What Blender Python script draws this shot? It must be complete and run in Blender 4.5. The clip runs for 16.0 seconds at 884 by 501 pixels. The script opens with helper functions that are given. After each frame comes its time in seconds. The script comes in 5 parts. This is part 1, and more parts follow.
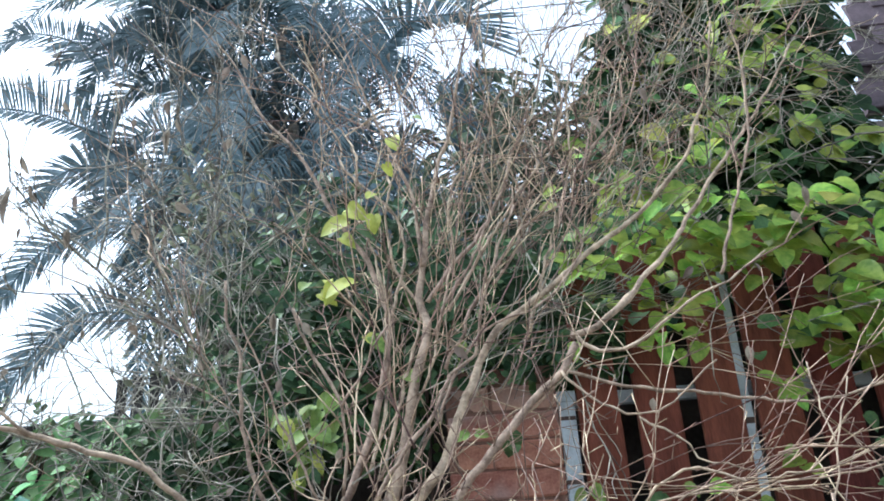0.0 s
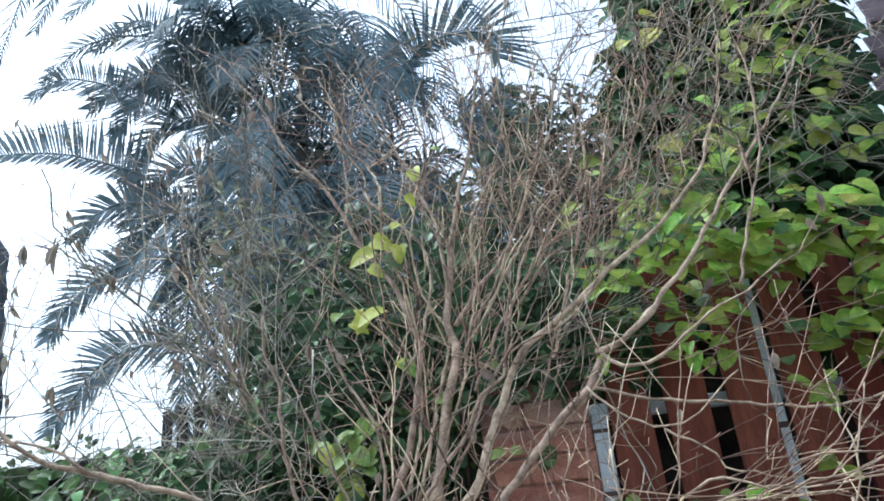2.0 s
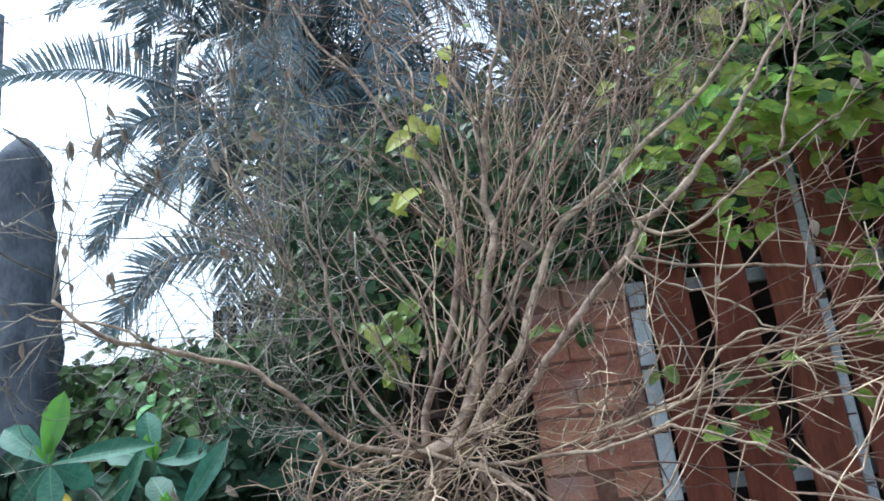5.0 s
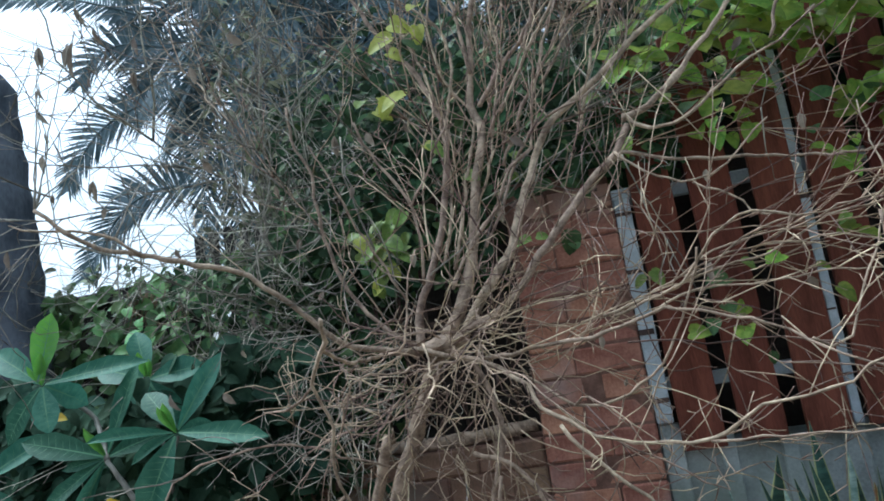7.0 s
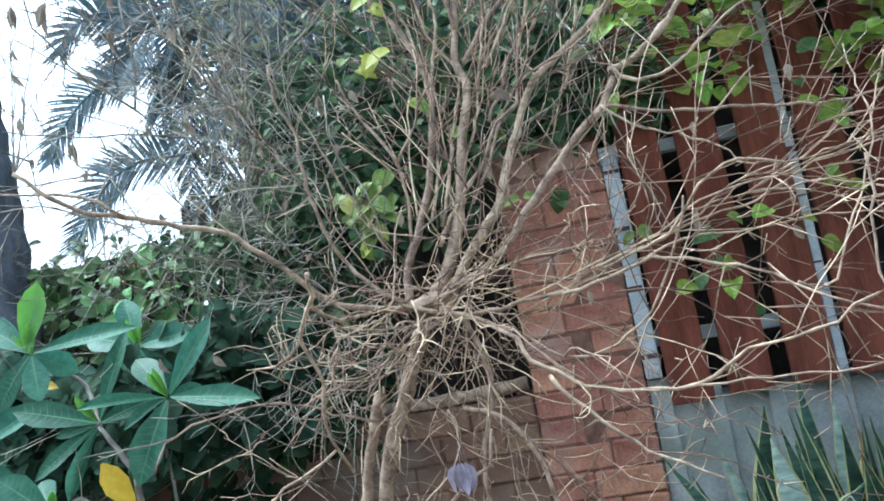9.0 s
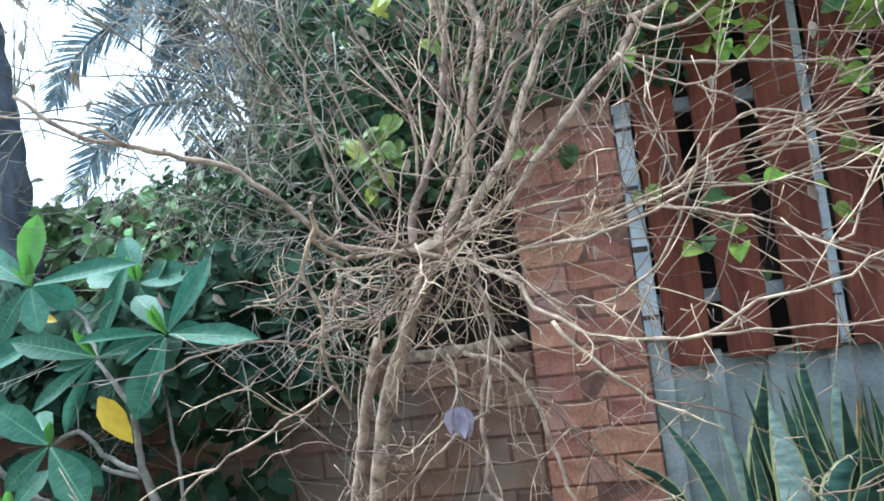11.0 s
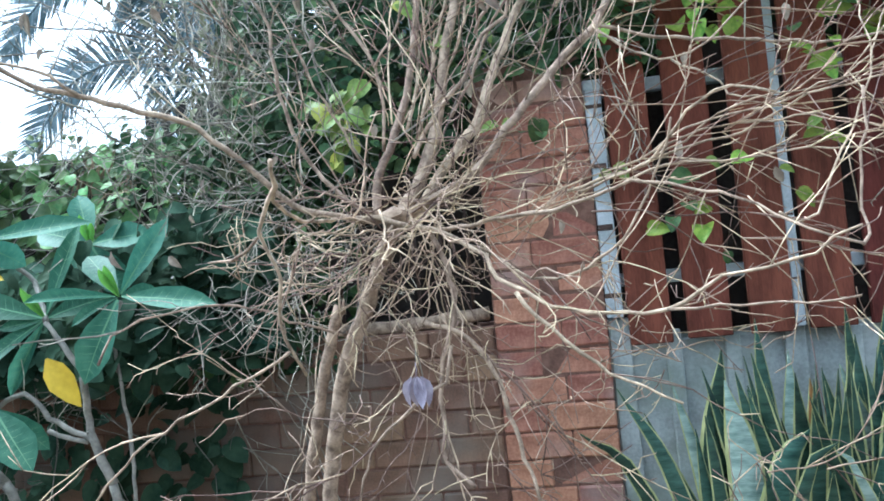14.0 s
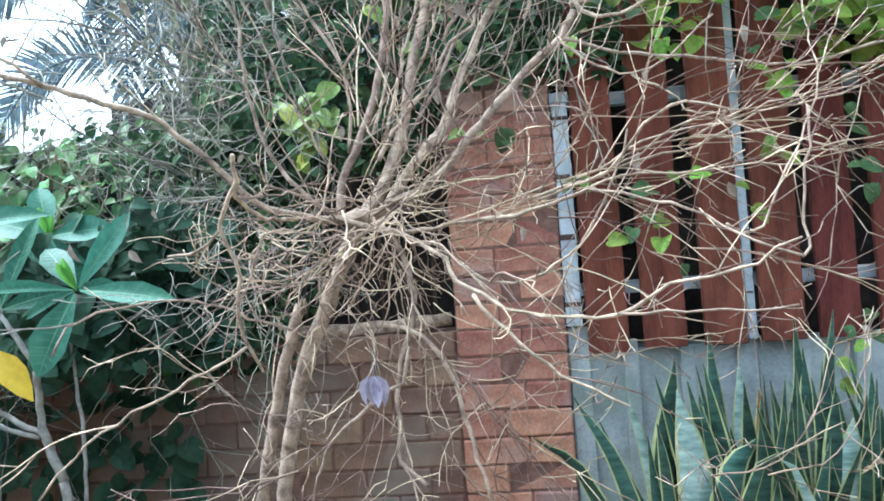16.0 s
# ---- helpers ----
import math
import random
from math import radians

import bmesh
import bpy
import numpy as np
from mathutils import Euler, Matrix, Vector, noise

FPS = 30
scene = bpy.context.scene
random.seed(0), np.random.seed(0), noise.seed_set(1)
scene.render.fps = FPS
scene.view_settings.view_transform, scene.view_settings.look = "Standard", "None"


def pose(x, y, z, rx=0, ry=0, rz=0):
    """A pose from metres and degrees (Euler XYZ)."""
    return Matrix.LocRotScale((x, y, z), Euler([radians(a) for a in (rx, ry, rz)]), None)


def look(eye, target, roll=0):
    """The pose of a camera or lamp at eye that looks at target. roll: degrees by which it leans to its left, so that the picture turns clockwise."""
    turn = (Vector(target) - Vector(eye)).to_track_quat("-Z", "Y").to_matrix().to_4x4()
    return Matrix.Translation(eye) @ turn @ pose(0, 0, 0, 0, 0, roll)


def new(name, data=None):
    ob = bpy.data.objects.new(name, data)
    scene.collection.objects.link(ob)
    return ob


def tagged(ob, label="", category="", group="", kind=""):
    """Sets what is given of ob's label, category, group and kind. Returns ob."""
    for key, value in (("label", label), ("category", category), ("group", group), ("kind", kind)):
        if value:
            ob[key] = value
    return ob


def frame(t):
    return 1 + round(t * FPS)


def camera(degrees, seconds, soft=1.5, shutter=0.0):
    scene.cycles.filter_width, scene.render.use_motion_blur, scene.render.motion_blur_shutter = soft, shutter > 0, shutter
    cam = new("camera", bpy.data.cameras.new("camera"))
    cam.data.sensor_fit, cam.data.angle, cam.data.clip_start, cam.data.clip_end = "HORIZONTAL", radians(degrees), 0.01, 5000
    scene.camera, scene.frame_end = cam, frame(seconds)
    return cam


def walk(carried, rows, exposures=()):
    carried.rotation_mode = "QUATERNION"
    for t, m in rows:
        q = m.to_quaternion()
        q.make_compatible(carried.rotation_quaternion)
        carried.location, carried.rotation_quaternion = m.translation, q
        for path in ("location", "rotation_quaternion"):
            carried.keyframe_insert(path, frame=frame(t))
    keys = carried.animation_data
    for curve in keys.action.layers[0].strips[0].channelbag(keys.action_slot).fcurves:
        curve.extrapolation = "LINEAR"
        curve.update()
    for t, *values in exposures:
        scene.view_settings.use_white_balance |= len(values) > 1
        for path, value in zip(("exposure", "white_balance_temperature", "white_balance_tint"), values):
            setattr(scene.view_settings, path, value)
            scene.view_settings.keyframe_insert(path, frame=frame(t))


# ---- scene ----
cam = camera(64.0, 16.0, soft=1.8)
PATH = [
    (0, (0.383, 0.014, 1.628), (0.204, 1.874, 2.342), -3.7),
    (0.5, (0.398, -0.026, 1.63), (0.173, 1.808, 2.395), -4.1),
    (1, (0.405, -0.044, 1.643), (0.172, 1.786, 2.415), -5.6),
    (1.5, (0.407, -0.047, 1.633), (0.168, 1.79, 2.387), -5.5),
    (2, (0.411, -0.055, 1.632), (0.151, 1.778, 2.388), -6.0),
    (2.5, (0.411, -0.049, 1.625), (0.143, 1.789, 2.366), -6.0),
    (3, (0.403, -0.053, 1.616), (0.111, 1.794, 2.326), -5.1),
    (3.5, (0.409, -0.053, 1.6), (0.123, 1.807, 2.276), -5.3),
    (4, (0.411, -0.07, 1.609), (0.113, 1.799, 2.254), -6.5),
    (4.5, (0.399, -0.055, 1.582), (0.053, 1.827, 2.164), -6.1),
    (5, (0.392, -0.058, 1.56), (0.0, 1.833, 2.08), -7.0),
    (5.2, (0.396, -0.052, 1.546), (-0.028, 1.846, 2.013), -7.4),
    (7.3, (0.347, -0.034, 1.492), (0.005, 1.913, 1.794), -9.1),
    (7.5, (0.352, -0.028, 1.492), (0.04, 1.928, 1.771), -8.6),
    (8, (0.346, -0.033, 1.479), (0.011, 1.919, 1.758), -8.8),
    (8.5, (0.35, -0.044, 1.481), (0.006, 1.904, 1.777), -9.4),
    (9, (0.349, -0.03, 1.466), (-0.005, 1.924, 1.708), -10.1),
    (9.2, (0.343, -0.018, 1.444), (0.013, 1.946, 1.636), -9.3),
    (11.3, (0.332, 0.001, 1.423), (-0.044, 1.961, 1.543), -7.3),
    (11.5, (0.334, 0.006, 1.419), (-0.019, 1.972, 1.517), -7.0),
    (12, (0.332, 0.004, 1.421), (0.001, 1.973, 1.527), -6.8),
    (12.5, (0.326, 0.008, 1.424), (-0.02, 1.975, 1.528), -6.5),
    (13, (0.329, 0.01, 1.425), (0.0, 1.98, 1.541), -6.1),
    (13.5, (0.326, 0.012, 1.421), (-0.005, 1.981, 1.53), -5.8),
    (14, (0.328, 0.024, 1.414), (0.038, 2.001, 1.48), -5.6),
    (14.5, (0.339, 0.02, 1.411), (0.042, 1.997, 1.474), -6.3),
    (15, (0.344, 0.015, 1.389), (0.093, 1.998, 1.43), -4.9),
    (15.5, (0.331, 0.004, 1.395), (0.066, 1.985, 1.469), -4.8),
    (16, (0.345, 0.006, 1.4), (0.144, 1.994, 1.483), -3.9),
]
EXPOSURE = ((0, 1.3, 5350), (0.5, 1.28, 5350), (0.9, 0.97, 5300), (2.5, 1.12, 5300), (3.5, 1.13, 5290), (4, 1.19, 5280), (4.5, 1.06, 5270), (5.2, 0.97, 5250), (7.3, 0.46, 5200), (7.5, 0.48, 5200), (8, 1.33, 5140), (8.5, 1.32, 5130), (9.2, 1.42, 5140), (11.5, 1.56, 5080), (13, 1.72, 5090), (14, 1.66, 5080), (15, 1.84, 5020), (15.5, 1.94, 5020), (16, 1.88, 5020))
walk(cam, [(t, look(eye, target, roll)) for t, eye, target, roll in PATH], [(t, e, k, 4 if t < 6 else 0) for t, e, k in EXPOSURE])


# ---- light ----
world = bpy.data.worlds.new("sky")
scene.world = world
world.use_nodes = True
wn, wl = world.node_tree.nodes, world.node_tree.links
sky = wn.new("ShaderNodeTexSky")
sky.sky_type, sky.sun_disc = "NISHITA", False
sky.sun_elevation, sky.sun_rotation = radians(58), radians(-82)
sky.dust_density, sky.air_density = 6.0, 1.2
pale = wn.new("ShaderNodeHueSaturation")
pale.inputs["Saturation"].default_value = 0.35
wl.new(sky.outputs[0], pale.inputs["Color"])
wl.new(pale.outputs[0], wn["Background"].inputs["Color"])
wn["Background"].inputs["Strength"].default_value = 0.2
sun = new("sun", bpy.data.lights.new("sun", "SUN"))
sun.data.energy, sun.data.angle, sun.data.color = 0.6, radians(40), (1.0, 0.97, 0.93)
sun.matrix_world = look((-4.6, 0.6, 7.5), (0, 0, 0))


# ---- materials ----
def surface(name, dark, light, scale=8.0, rough=0.8, bump=0.3, fine=90.0, thin=0.0, vary=0.0, pieces=0.0, metal=0.0, stretch=(1, 1, 1), gloss=0.3, stain=None, spread=1.6):
    """A mottled surface: two scales of noise between two colours, with relief; thin lets light through; vary and pieces shift each island or object."""
    m = bpy.data.materials.new(name)
    m.use_nodes = True
    n, l = m.node_tree.nodes, m.node_tree.links
    b = n["Principled BSDF"]
    b.inputs["Roughness"].default_value = rough
    b.inputs["Metallic"].default_value = metal
    b.inputs["Specular IOR Level"].default_value = gloss
    at = n.new("ShaderNodeTexCoord")
    mp = n.new("ShaderNodeMapping")
    mp.inputs["Scale"].default_value = stretch
    l.new(at.outputs["Object"], mp.inputs["Vector"])
    big, small = n.new("ShaderNodeTexNoise"), n.new("ShaderNodeTexNoise")
    big.inputs["Scale"].default_value, small.inputs["Scale"].default_value = scale, fine
    big.inputs["Detail"].default_value, small.inputs["Detail"].default_value = 6.0, 4.0
    l.new(mp.outputs[0], big.inputs["Vector"])
    l.new(mp.outputs[0], small.inputs["Vector"])
    add = n.new("ShaderNodeMath")
    add.operation = "MULTIPLY_ADD"
    add.inputs[1].default_value, add.inputs[2].default_value = 0.4, -0.2
    l.new(small.outputs["Fac"], add.inputs[0])
    tot = n.new("ShaderNodeMath")
    l.new(big.outputs["Fac"], tot.inputs[0])
    l.new(add.outputs[0], tot.inputs[1])
    ramp = n.new("ShaderNodeValToRGB")
    ramp.color_ramp.elements[0].position, ramp.color_ramp.elements[1].position = 0.32, 0.68
    ramp.color_ramp.elements[0].color, ramp.color_ramp.elements[1].color = (*dark, 1), (*light, 1)
    l.new(tot.outputs[0], ramp.inputs["Fac"])
    colour = ramp.outputs[0]
    for amount, source in ((vary, "ShaderNodeNewGeometry"), (pieces, "ShaderNodeObjectInfo")):
        if amount:
            g = n.new(source)
            rnd = g.outputs["Random Per Island"] if source == "ShaderNodeNewGeometry" else g.outputs["Random"]
            shift = n.new("ShaderNodeHueSaturation")
            r1, r2 = n.new("ShaderNodeMapRange"), n.new("ShaderNodeMapRange")
            r1.inputs["To Min"].default_value, r1.inputs["To Max"].default_value = 1 - amount, 1 + amount
            r2.inputs["To Min"].default_value, r2.inputs["To Max"].default_value = 0.5 - 0.05 * amount, 0.5 + 0.05 * amount
            l.new(rnd, r1.inputs["Value"])
            l.new(rnd, r2.inputs["Value"])
            l.new(r1.outputs[0], shift.inputs["Value"])
            l.new(r2.outputs[0], shift.inputs["Hue"])
            l.new(colour, shift.inputs["Color"])
            colour = shift.outputs[0]
    if stain:
        patch, edge, mixed = n.new("ShaderNodeTexNoise"), n.new("ShaderNodeMapRange"), n.new("ShaderNodeMix")
        patch.inputs["Scale"].default_value, patch.inputs["Detail"].default_value = spread, 7.0
        where = n.new("ShaderNodeNewGeometry")
        l.new(where.outputs["Position"], patch.inputs["Vector"])
        edge.inputs["From Min"].default_value, edge.inputs["From Max"].default_value, edge.inputs["To Max"].default_value = 0.5, 0.68, 0.75
        l.new(patch.outputs["Fac"], edge.inputs["Value"])
        mixed.data_type = "RGBA"
        l.new(edge.outputs[0], mixed.inputs["Factor"])
        l.new(colour, mixed.inputs["A"])
        mixed.inputs["B"].default_value = (*stain, 1)
        colour = mixed.outputs["Result"]
    l.new(colour, b.inputs["Base Color"])
    if bump:
        bp = n.new("ShaderNodeBump")
        bp.inputs["Strength"].default_value, bp.inputs["Distance"].default_value = bump, 0.004
        l.new(tot.outputs[0], bp.inputs["Height"])
        l.new(bp.outputs[0], b.inputs["Normal"])
    if thin:
        tr, mix = n.new("ShaderNodeBsdfTranslucent"), n.new("ShaderNodeMixShader")
        l.new(colour, tr.inputs["Color"])
        mix.inputs["Fac"].default_value = thin
        l.new(b.outputs[0], mix.inputs[1])
        l.new(tr.outputs[0], mix.inputs[2])
        l.new(mix.outputs[0], n["Material Output"].inputs["Surface"])
    return m


BARK = surface("grey_brown_bark", (0.155, 0.11, 0.078), (0.49, 0.374, 0.266), 30, 0.85, 0.5, 160, pieces=0.18)
TWIG = surface("dry_twig", (0.145, 0.098, 0.068), (0.53, 0.39, 0.28), 14, 0.8, 0.2, 120, vary=0.6)
TWIG_DARK = surface("grey_twig", (0.12, 0.108, 0.086), (0.37, 0.335, 0.27), 14, 0.85, 0.2, 120, vary=0.5)
# weathered brown brick, its colour also darkened for the shade under the shrub
BRICK_OLD = surface("weathered_shade_toned_brick", (0.12, 0.075, 0.05), (0.24, 0.14, 0.095), 9, 0.95, 0.6, 140, pieces=0.3, stain=(0.2, 0.17, 0.14), spread=3.0)
BRICK = surface("orange_brick", (0.24, 0.1, 0.066), (0.45, 0.225, 0.152), 14, 0.9, 0.9, 110, pieces=0.2, stain=(0.38, 0.3, 0.27), spread=4.0)
MORTAR = surface("grey_mortar", (0.12, 0.065, 0.048), (0.22, 0.125, 0.092), 25, 0.95, 0.6, 150)
PLANK = surface("red_brown_paint", (0.074, 0.023, 0.016), (0.18, 0.056, 0.038), 6, 0.8, 0.35, 60, pieces=0.18, stretch=(3, 3, 0.5), gloss=0.15)
STEEL = surface("pale_grey_steel", (0.3, 0.34, 0.36), (0.52, 0.57, 0.6), 12, 0.55, 0.2, 120)
CONCRETE = surface("grey_concrete", (0.24, 0.262, 0.25), (0.47, 0.505, 0.49), 5, 0.9, 0.4, 110, stain=(0.2, 0.24, 0.19), spread=4.0)
# dark timber and cables, and the sheets that stand in for shade in gaps
DARK = surface("dark_parts_and_gap_shade", (0.026, 0.022, 0.02), (0.064, 0.056, 0.05), 9, 0.9, 0.3, 60)
IRON = surface("rusty_iron", (0.05, 0.035, 0.03), (0.1, 0.065, 0.05), 25, 0.8, 0.3, 140)
# soil tone raised so that the ground throws fill light upwards
SOIL = surface("soil_paled_for_bounce", (0.14, 0.12, 0.09), (0.25, 0.22, 0.17), 3, 0.95, 0.6, 60)
# vine leaf in lit, shaded and deep-shade copies: the shade is in the colour
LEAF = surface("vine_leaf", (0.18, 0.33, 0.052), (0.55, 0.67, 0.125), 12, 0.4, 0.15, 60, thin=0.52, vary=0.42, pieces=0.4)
LEAF_DARK = surface("shade_toned_dark_leaf", (0.042, 0.08, 0.03), (0.12, 0.185, 0.054), 7, 0.5, 0.15, 60, thin=0.25, vary=0.4, pieces=0.3)
LEAF_DEEP = surface("deep_shade_toned_leaf", (0.018, 0.04, 0.021), (0.058, 0.098, 0.042), 7, 0.8, 0.15, 60, thin=0.15, vary=0.4, gloss=0.08)
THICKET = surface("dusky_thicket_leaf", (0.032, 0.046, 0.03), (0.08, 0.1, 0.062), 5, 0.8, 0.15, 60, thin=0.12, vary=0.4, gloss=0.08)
TWIG_RED = surface("red_brown_twig", (0.13, 0.08, 0.062), (0.42, 0.285, 0.205), 14, 0.85, 0.2, 120, vary=0.55)
STEM_GREY = surface("grey_stem", (0.14, 0.135, 0.115), (0.33, 0.31, 0.265), 22, 0.85, 0.4, 120)
LEAF_YELLOW = surface("yellowing_leaf", (0.31, 0.35, 0.06), (0.56, 0.55, 0.12), 14, 0.5, 0.1, 60, thin=0.4, vary=0.2)
LEAF_LIME = surface("dull_lime_leaf", (0.13, 0.2, 0.045), (0.3, 0.38, 0.09), 14, 0.5, 0.1, 60, thin=0.35, vary=0.2, pieces=0.25)
LEAF_GOLD = surface("golden_leaf", (0.6, 0.4, 0.03), (0.8, 0.58, 0.05), 14, 0.5, 0.1, 60, thin=0.35)
LEAF_DRY = surface("dry_leaf", (0.19, 0.15, 0.115), (0.36, 0.3, 0.235), 20, 0.8, 0.2, 90, thin=0.2, vary=0.3)
LEAF_OLIVE = surface("olive_dry_leaf", (0.075, 0.085, 0.045), (0.21, 0.21, 0.12), 9, 0.75, 0.2, 90, thin=0.2, vary=0.4)
LEAF_GREY = surface("withered_grey_leaf", (0.23, 0.2, 0.25), (0.44, 0.39, 0.46), 20, 0.8, 0.3, 90, thin=0.2)
LEAF_BIG = surface("glossy_green_leaf", (0.04, 0.135, 0.085), (0.11, 0.26, 0.165), 5, 0.5, 0.12, 40, thin=0.3, pieces=0.3, gloss=0.25)
# creeper leaf darkened to carry the shade under the shrubs
LEAF_WALL = surface("shade_toned_creeper_leaf", (0.019, 0.043, 0.027), (0.055, 0.096, 0.056), 7, 0.8, 0.15, 60, thin=0.1, vary=0.4, gloss=0.08)
LEAF_RIB = surface("pale_leaf_vein", (0.1, 0.24, 0.13), (0.2, 0.36, 0.2), 9, 0.5, 0.1, 60, gloss=0.2)
LEAF_FRESH = surface("mid_green_creeper_leaf", (0.12, 0.28, 0.09), (0.34, 0.55, 0.2), 9, 0.5, 0.15, 60, thin=0.35, vary=0.35, pieces=0.35)
LEAF_NEW = surface("fresh_green_leaf", (0.13, 0.34, 0.05), (0.24, 0.5, 0.085), 5, 0.4, 0.1, 40, thin=0.35, gloss=0.5)
# palm leaf lightened and blued: glare haze is put into the colour
PALM = surface("palm_leaflet", (0.048, 0.082, 0.092), (0.16, 0.212, 0.235), 4, 0.6, 0.1, 60, thin=0.42, vary=0.3, gloss=0.15)
PALM_DRY = surface("dry_palm_leaflet", (0.18, 0.13, 0.08), (0.34, 0.25, 0.15), 4, 0.8, 0.1, 60, thin=0.1, vary=0.3)
SNAKE = surface("banded_green_leaf", (0.008, 0.03, 0.02), (0.045, 0.095, 0.066), 6, 0.5, 0.1, 30, pieces=0.35, stretch=(2, 2, 9))
SNAKE_PALE = surface("pale_banded_leaf", (0.12, 0.185, 0.155), (0.32, 0.41, 0.35), 6, 0.45, 0.1, 30, pieces=0.25, stretch=(2, 2, 11))
SNAKE_BROWN = surface("browning_leaf", (0.1, 0.09, 0.03), (0.32, 0.13, 0.04), 7, 0.6, 0.2, 40)
SNAKE_EDGE = surface("yellow_leaf_margin", (0.22, 0.25, 0.1), (0.4, 0.41, 0.19), 12, 0.5, 0.1, 60)
STUMP = surface("weathered_palm_wood", (0.06, 0.068, 0.082), (0.15, 0.163, 0.185), 10, 0.9, 0.8, 70, stretch=(1, 1, 0.4))
ROOF = surface("brown_roof_tile", (0.05, 0.036, 0.042), (0.11, 0.08, 0.09), 8, 0.8, 0.4, 80, pieces=0.25)
PLASTER = surface("grey_plaster", (0.3, 0.28, 0.27), (0.45, 0.42, 0.4), 4, 0.9, 0.3, 70)


# ---- helpers of the place ----
class Soup:
    """Vertices and faces gathered for one mesh."""

    def __init__(self):
        self.v, self.f, self.m = [], [], []

    def add(self, verts, faces, slot=0):
        k = len(self.v)
        self.v += [tuple(p) for p in verts]
        self.f += [tuple(i + k for i in f) for f in faces]
        self.m += [slot] * len(faces)

    def tube(self, pts, radii, sides=5, slot=0):
        pts = [Vector(p) for p in pts]
        verts, faces = [], []
        side = None
        for i, p in enumerate(pts):
            ahead = (pts[min(i + 1, len(pts) - 1)] - pts[max(i - 1, 0)]).normalized()
            if side is None:
                side = ahead.orthogonal().normalized()
            side = (side - ahead * side.dot(ahead)).normalized()
            over = ahead.cross(side)
            for s in range(sides):
                a = 2 * math.pi * s / sides
                verts.append(p + radii[i] * (math.cos(a) * side + math.sin(a) * over))
        for i in range(len(pts) - 1):
            for s in range(sides):
                t = (s + 1) % sides
                faces.append((i * sides + s, i * sides + t, (i + 1) * sides + t, (i + 1) * sides + s))
        faces.append(tuple(range(sides - 1, -1, -1)))
        faces.append(tuple((len(pts) - 1) * sides + s for s in range(sides)))
        self.add(verts, faces, slot)

    def box(self, x0, x1, y0, y1, z0, z1, slot=0, bevel=0.0):
        bm = bmesh.new()
        bmesh.ops.create_cube(bm, size=1)
        bmesh.ops.transform(bm, verts=bm.verts, matrix=Matrix.Translation(((x0 + x1) / 2, (y0 + y1) / 2, (z0 + z1) / 2)) @ Matrix.Diagonal((x1 - x0, y1 - y0, z1 - z0, 1)))
        if bevel:
            bmesh.ops.bevel(bm, geom=bm.edges[:], offset=bevel, segments=1, affect="EDGES")
        bm.verts.index_update()
        self.add([v.co for v in bm.verts], [[v.index for v in f.verts] for f in bm.faces], slot)
        bm.free()

    def mesh(self, name, *mats, smooth=True):
        me = bpy.data.meshes.new(name)
        me.from_pydata(self.v, [], self.f)
        for m in mats:
            me.materials.append(m)
        if len(mats) > 1:
            me.polygons.foreach_set("material_index", self.m)
        me.polygons.foreach_set("use_smooth", [smooth] * len(self.f))
        me.update()
        return me


def part(name, soup, mats, parent=None, label="", smooth=True):
    mats = mats if isinstance(mats, (list, tuple)) else [mats]
    ob = new(name, soup.mesh(name, *mats, smooth=smooth))
    if parent:
        ob.parent = parent
    return tagged(ob, label)


def piece(name, me, m, parent):
    ob = new(name, me)
    ob.parent = parent
    ob.matrix_basis = m
    return ob


def thing(name, label, category, group="", kind=""):
    return tagged(new(name), label, category, group, kind)


def smooth_line(pts, step=0.06, shake=0.0, rng=random):
    """A curve through the points, cut into even steps and shaken a little."""
    pts = [Vector(p) for p in pts]
    p = [2 * pts[0] - pts[1]] + pts + [2 * pts[-1] - pts[-2]]
    out = []
    for i in range(1, len(p) - 2):
        k = max(1, round((p[i + 1] - p[i]).length / step))
        for j in range(k):
            t = j / k
            out.append(0.5 * (2 * p[i] + (p[i + 1] - p[i - 1]) * t + (2 * p[i - 1] - 5 * p[i] + 4 * p[i + 1] - p[i + 2]) * t * t + (3 * p[i] - p[i - 1] - 3 * p[i + 1] + p[i + 2]) * t ** 3))
    out.append(pts[-1])
    if shake:
        out = [out[0]] + [q + Vector((rng.gauss(0, shake), rng.gauss(0, shake), rng.gauss(0, shake))) for q in out[1:]]
    return out


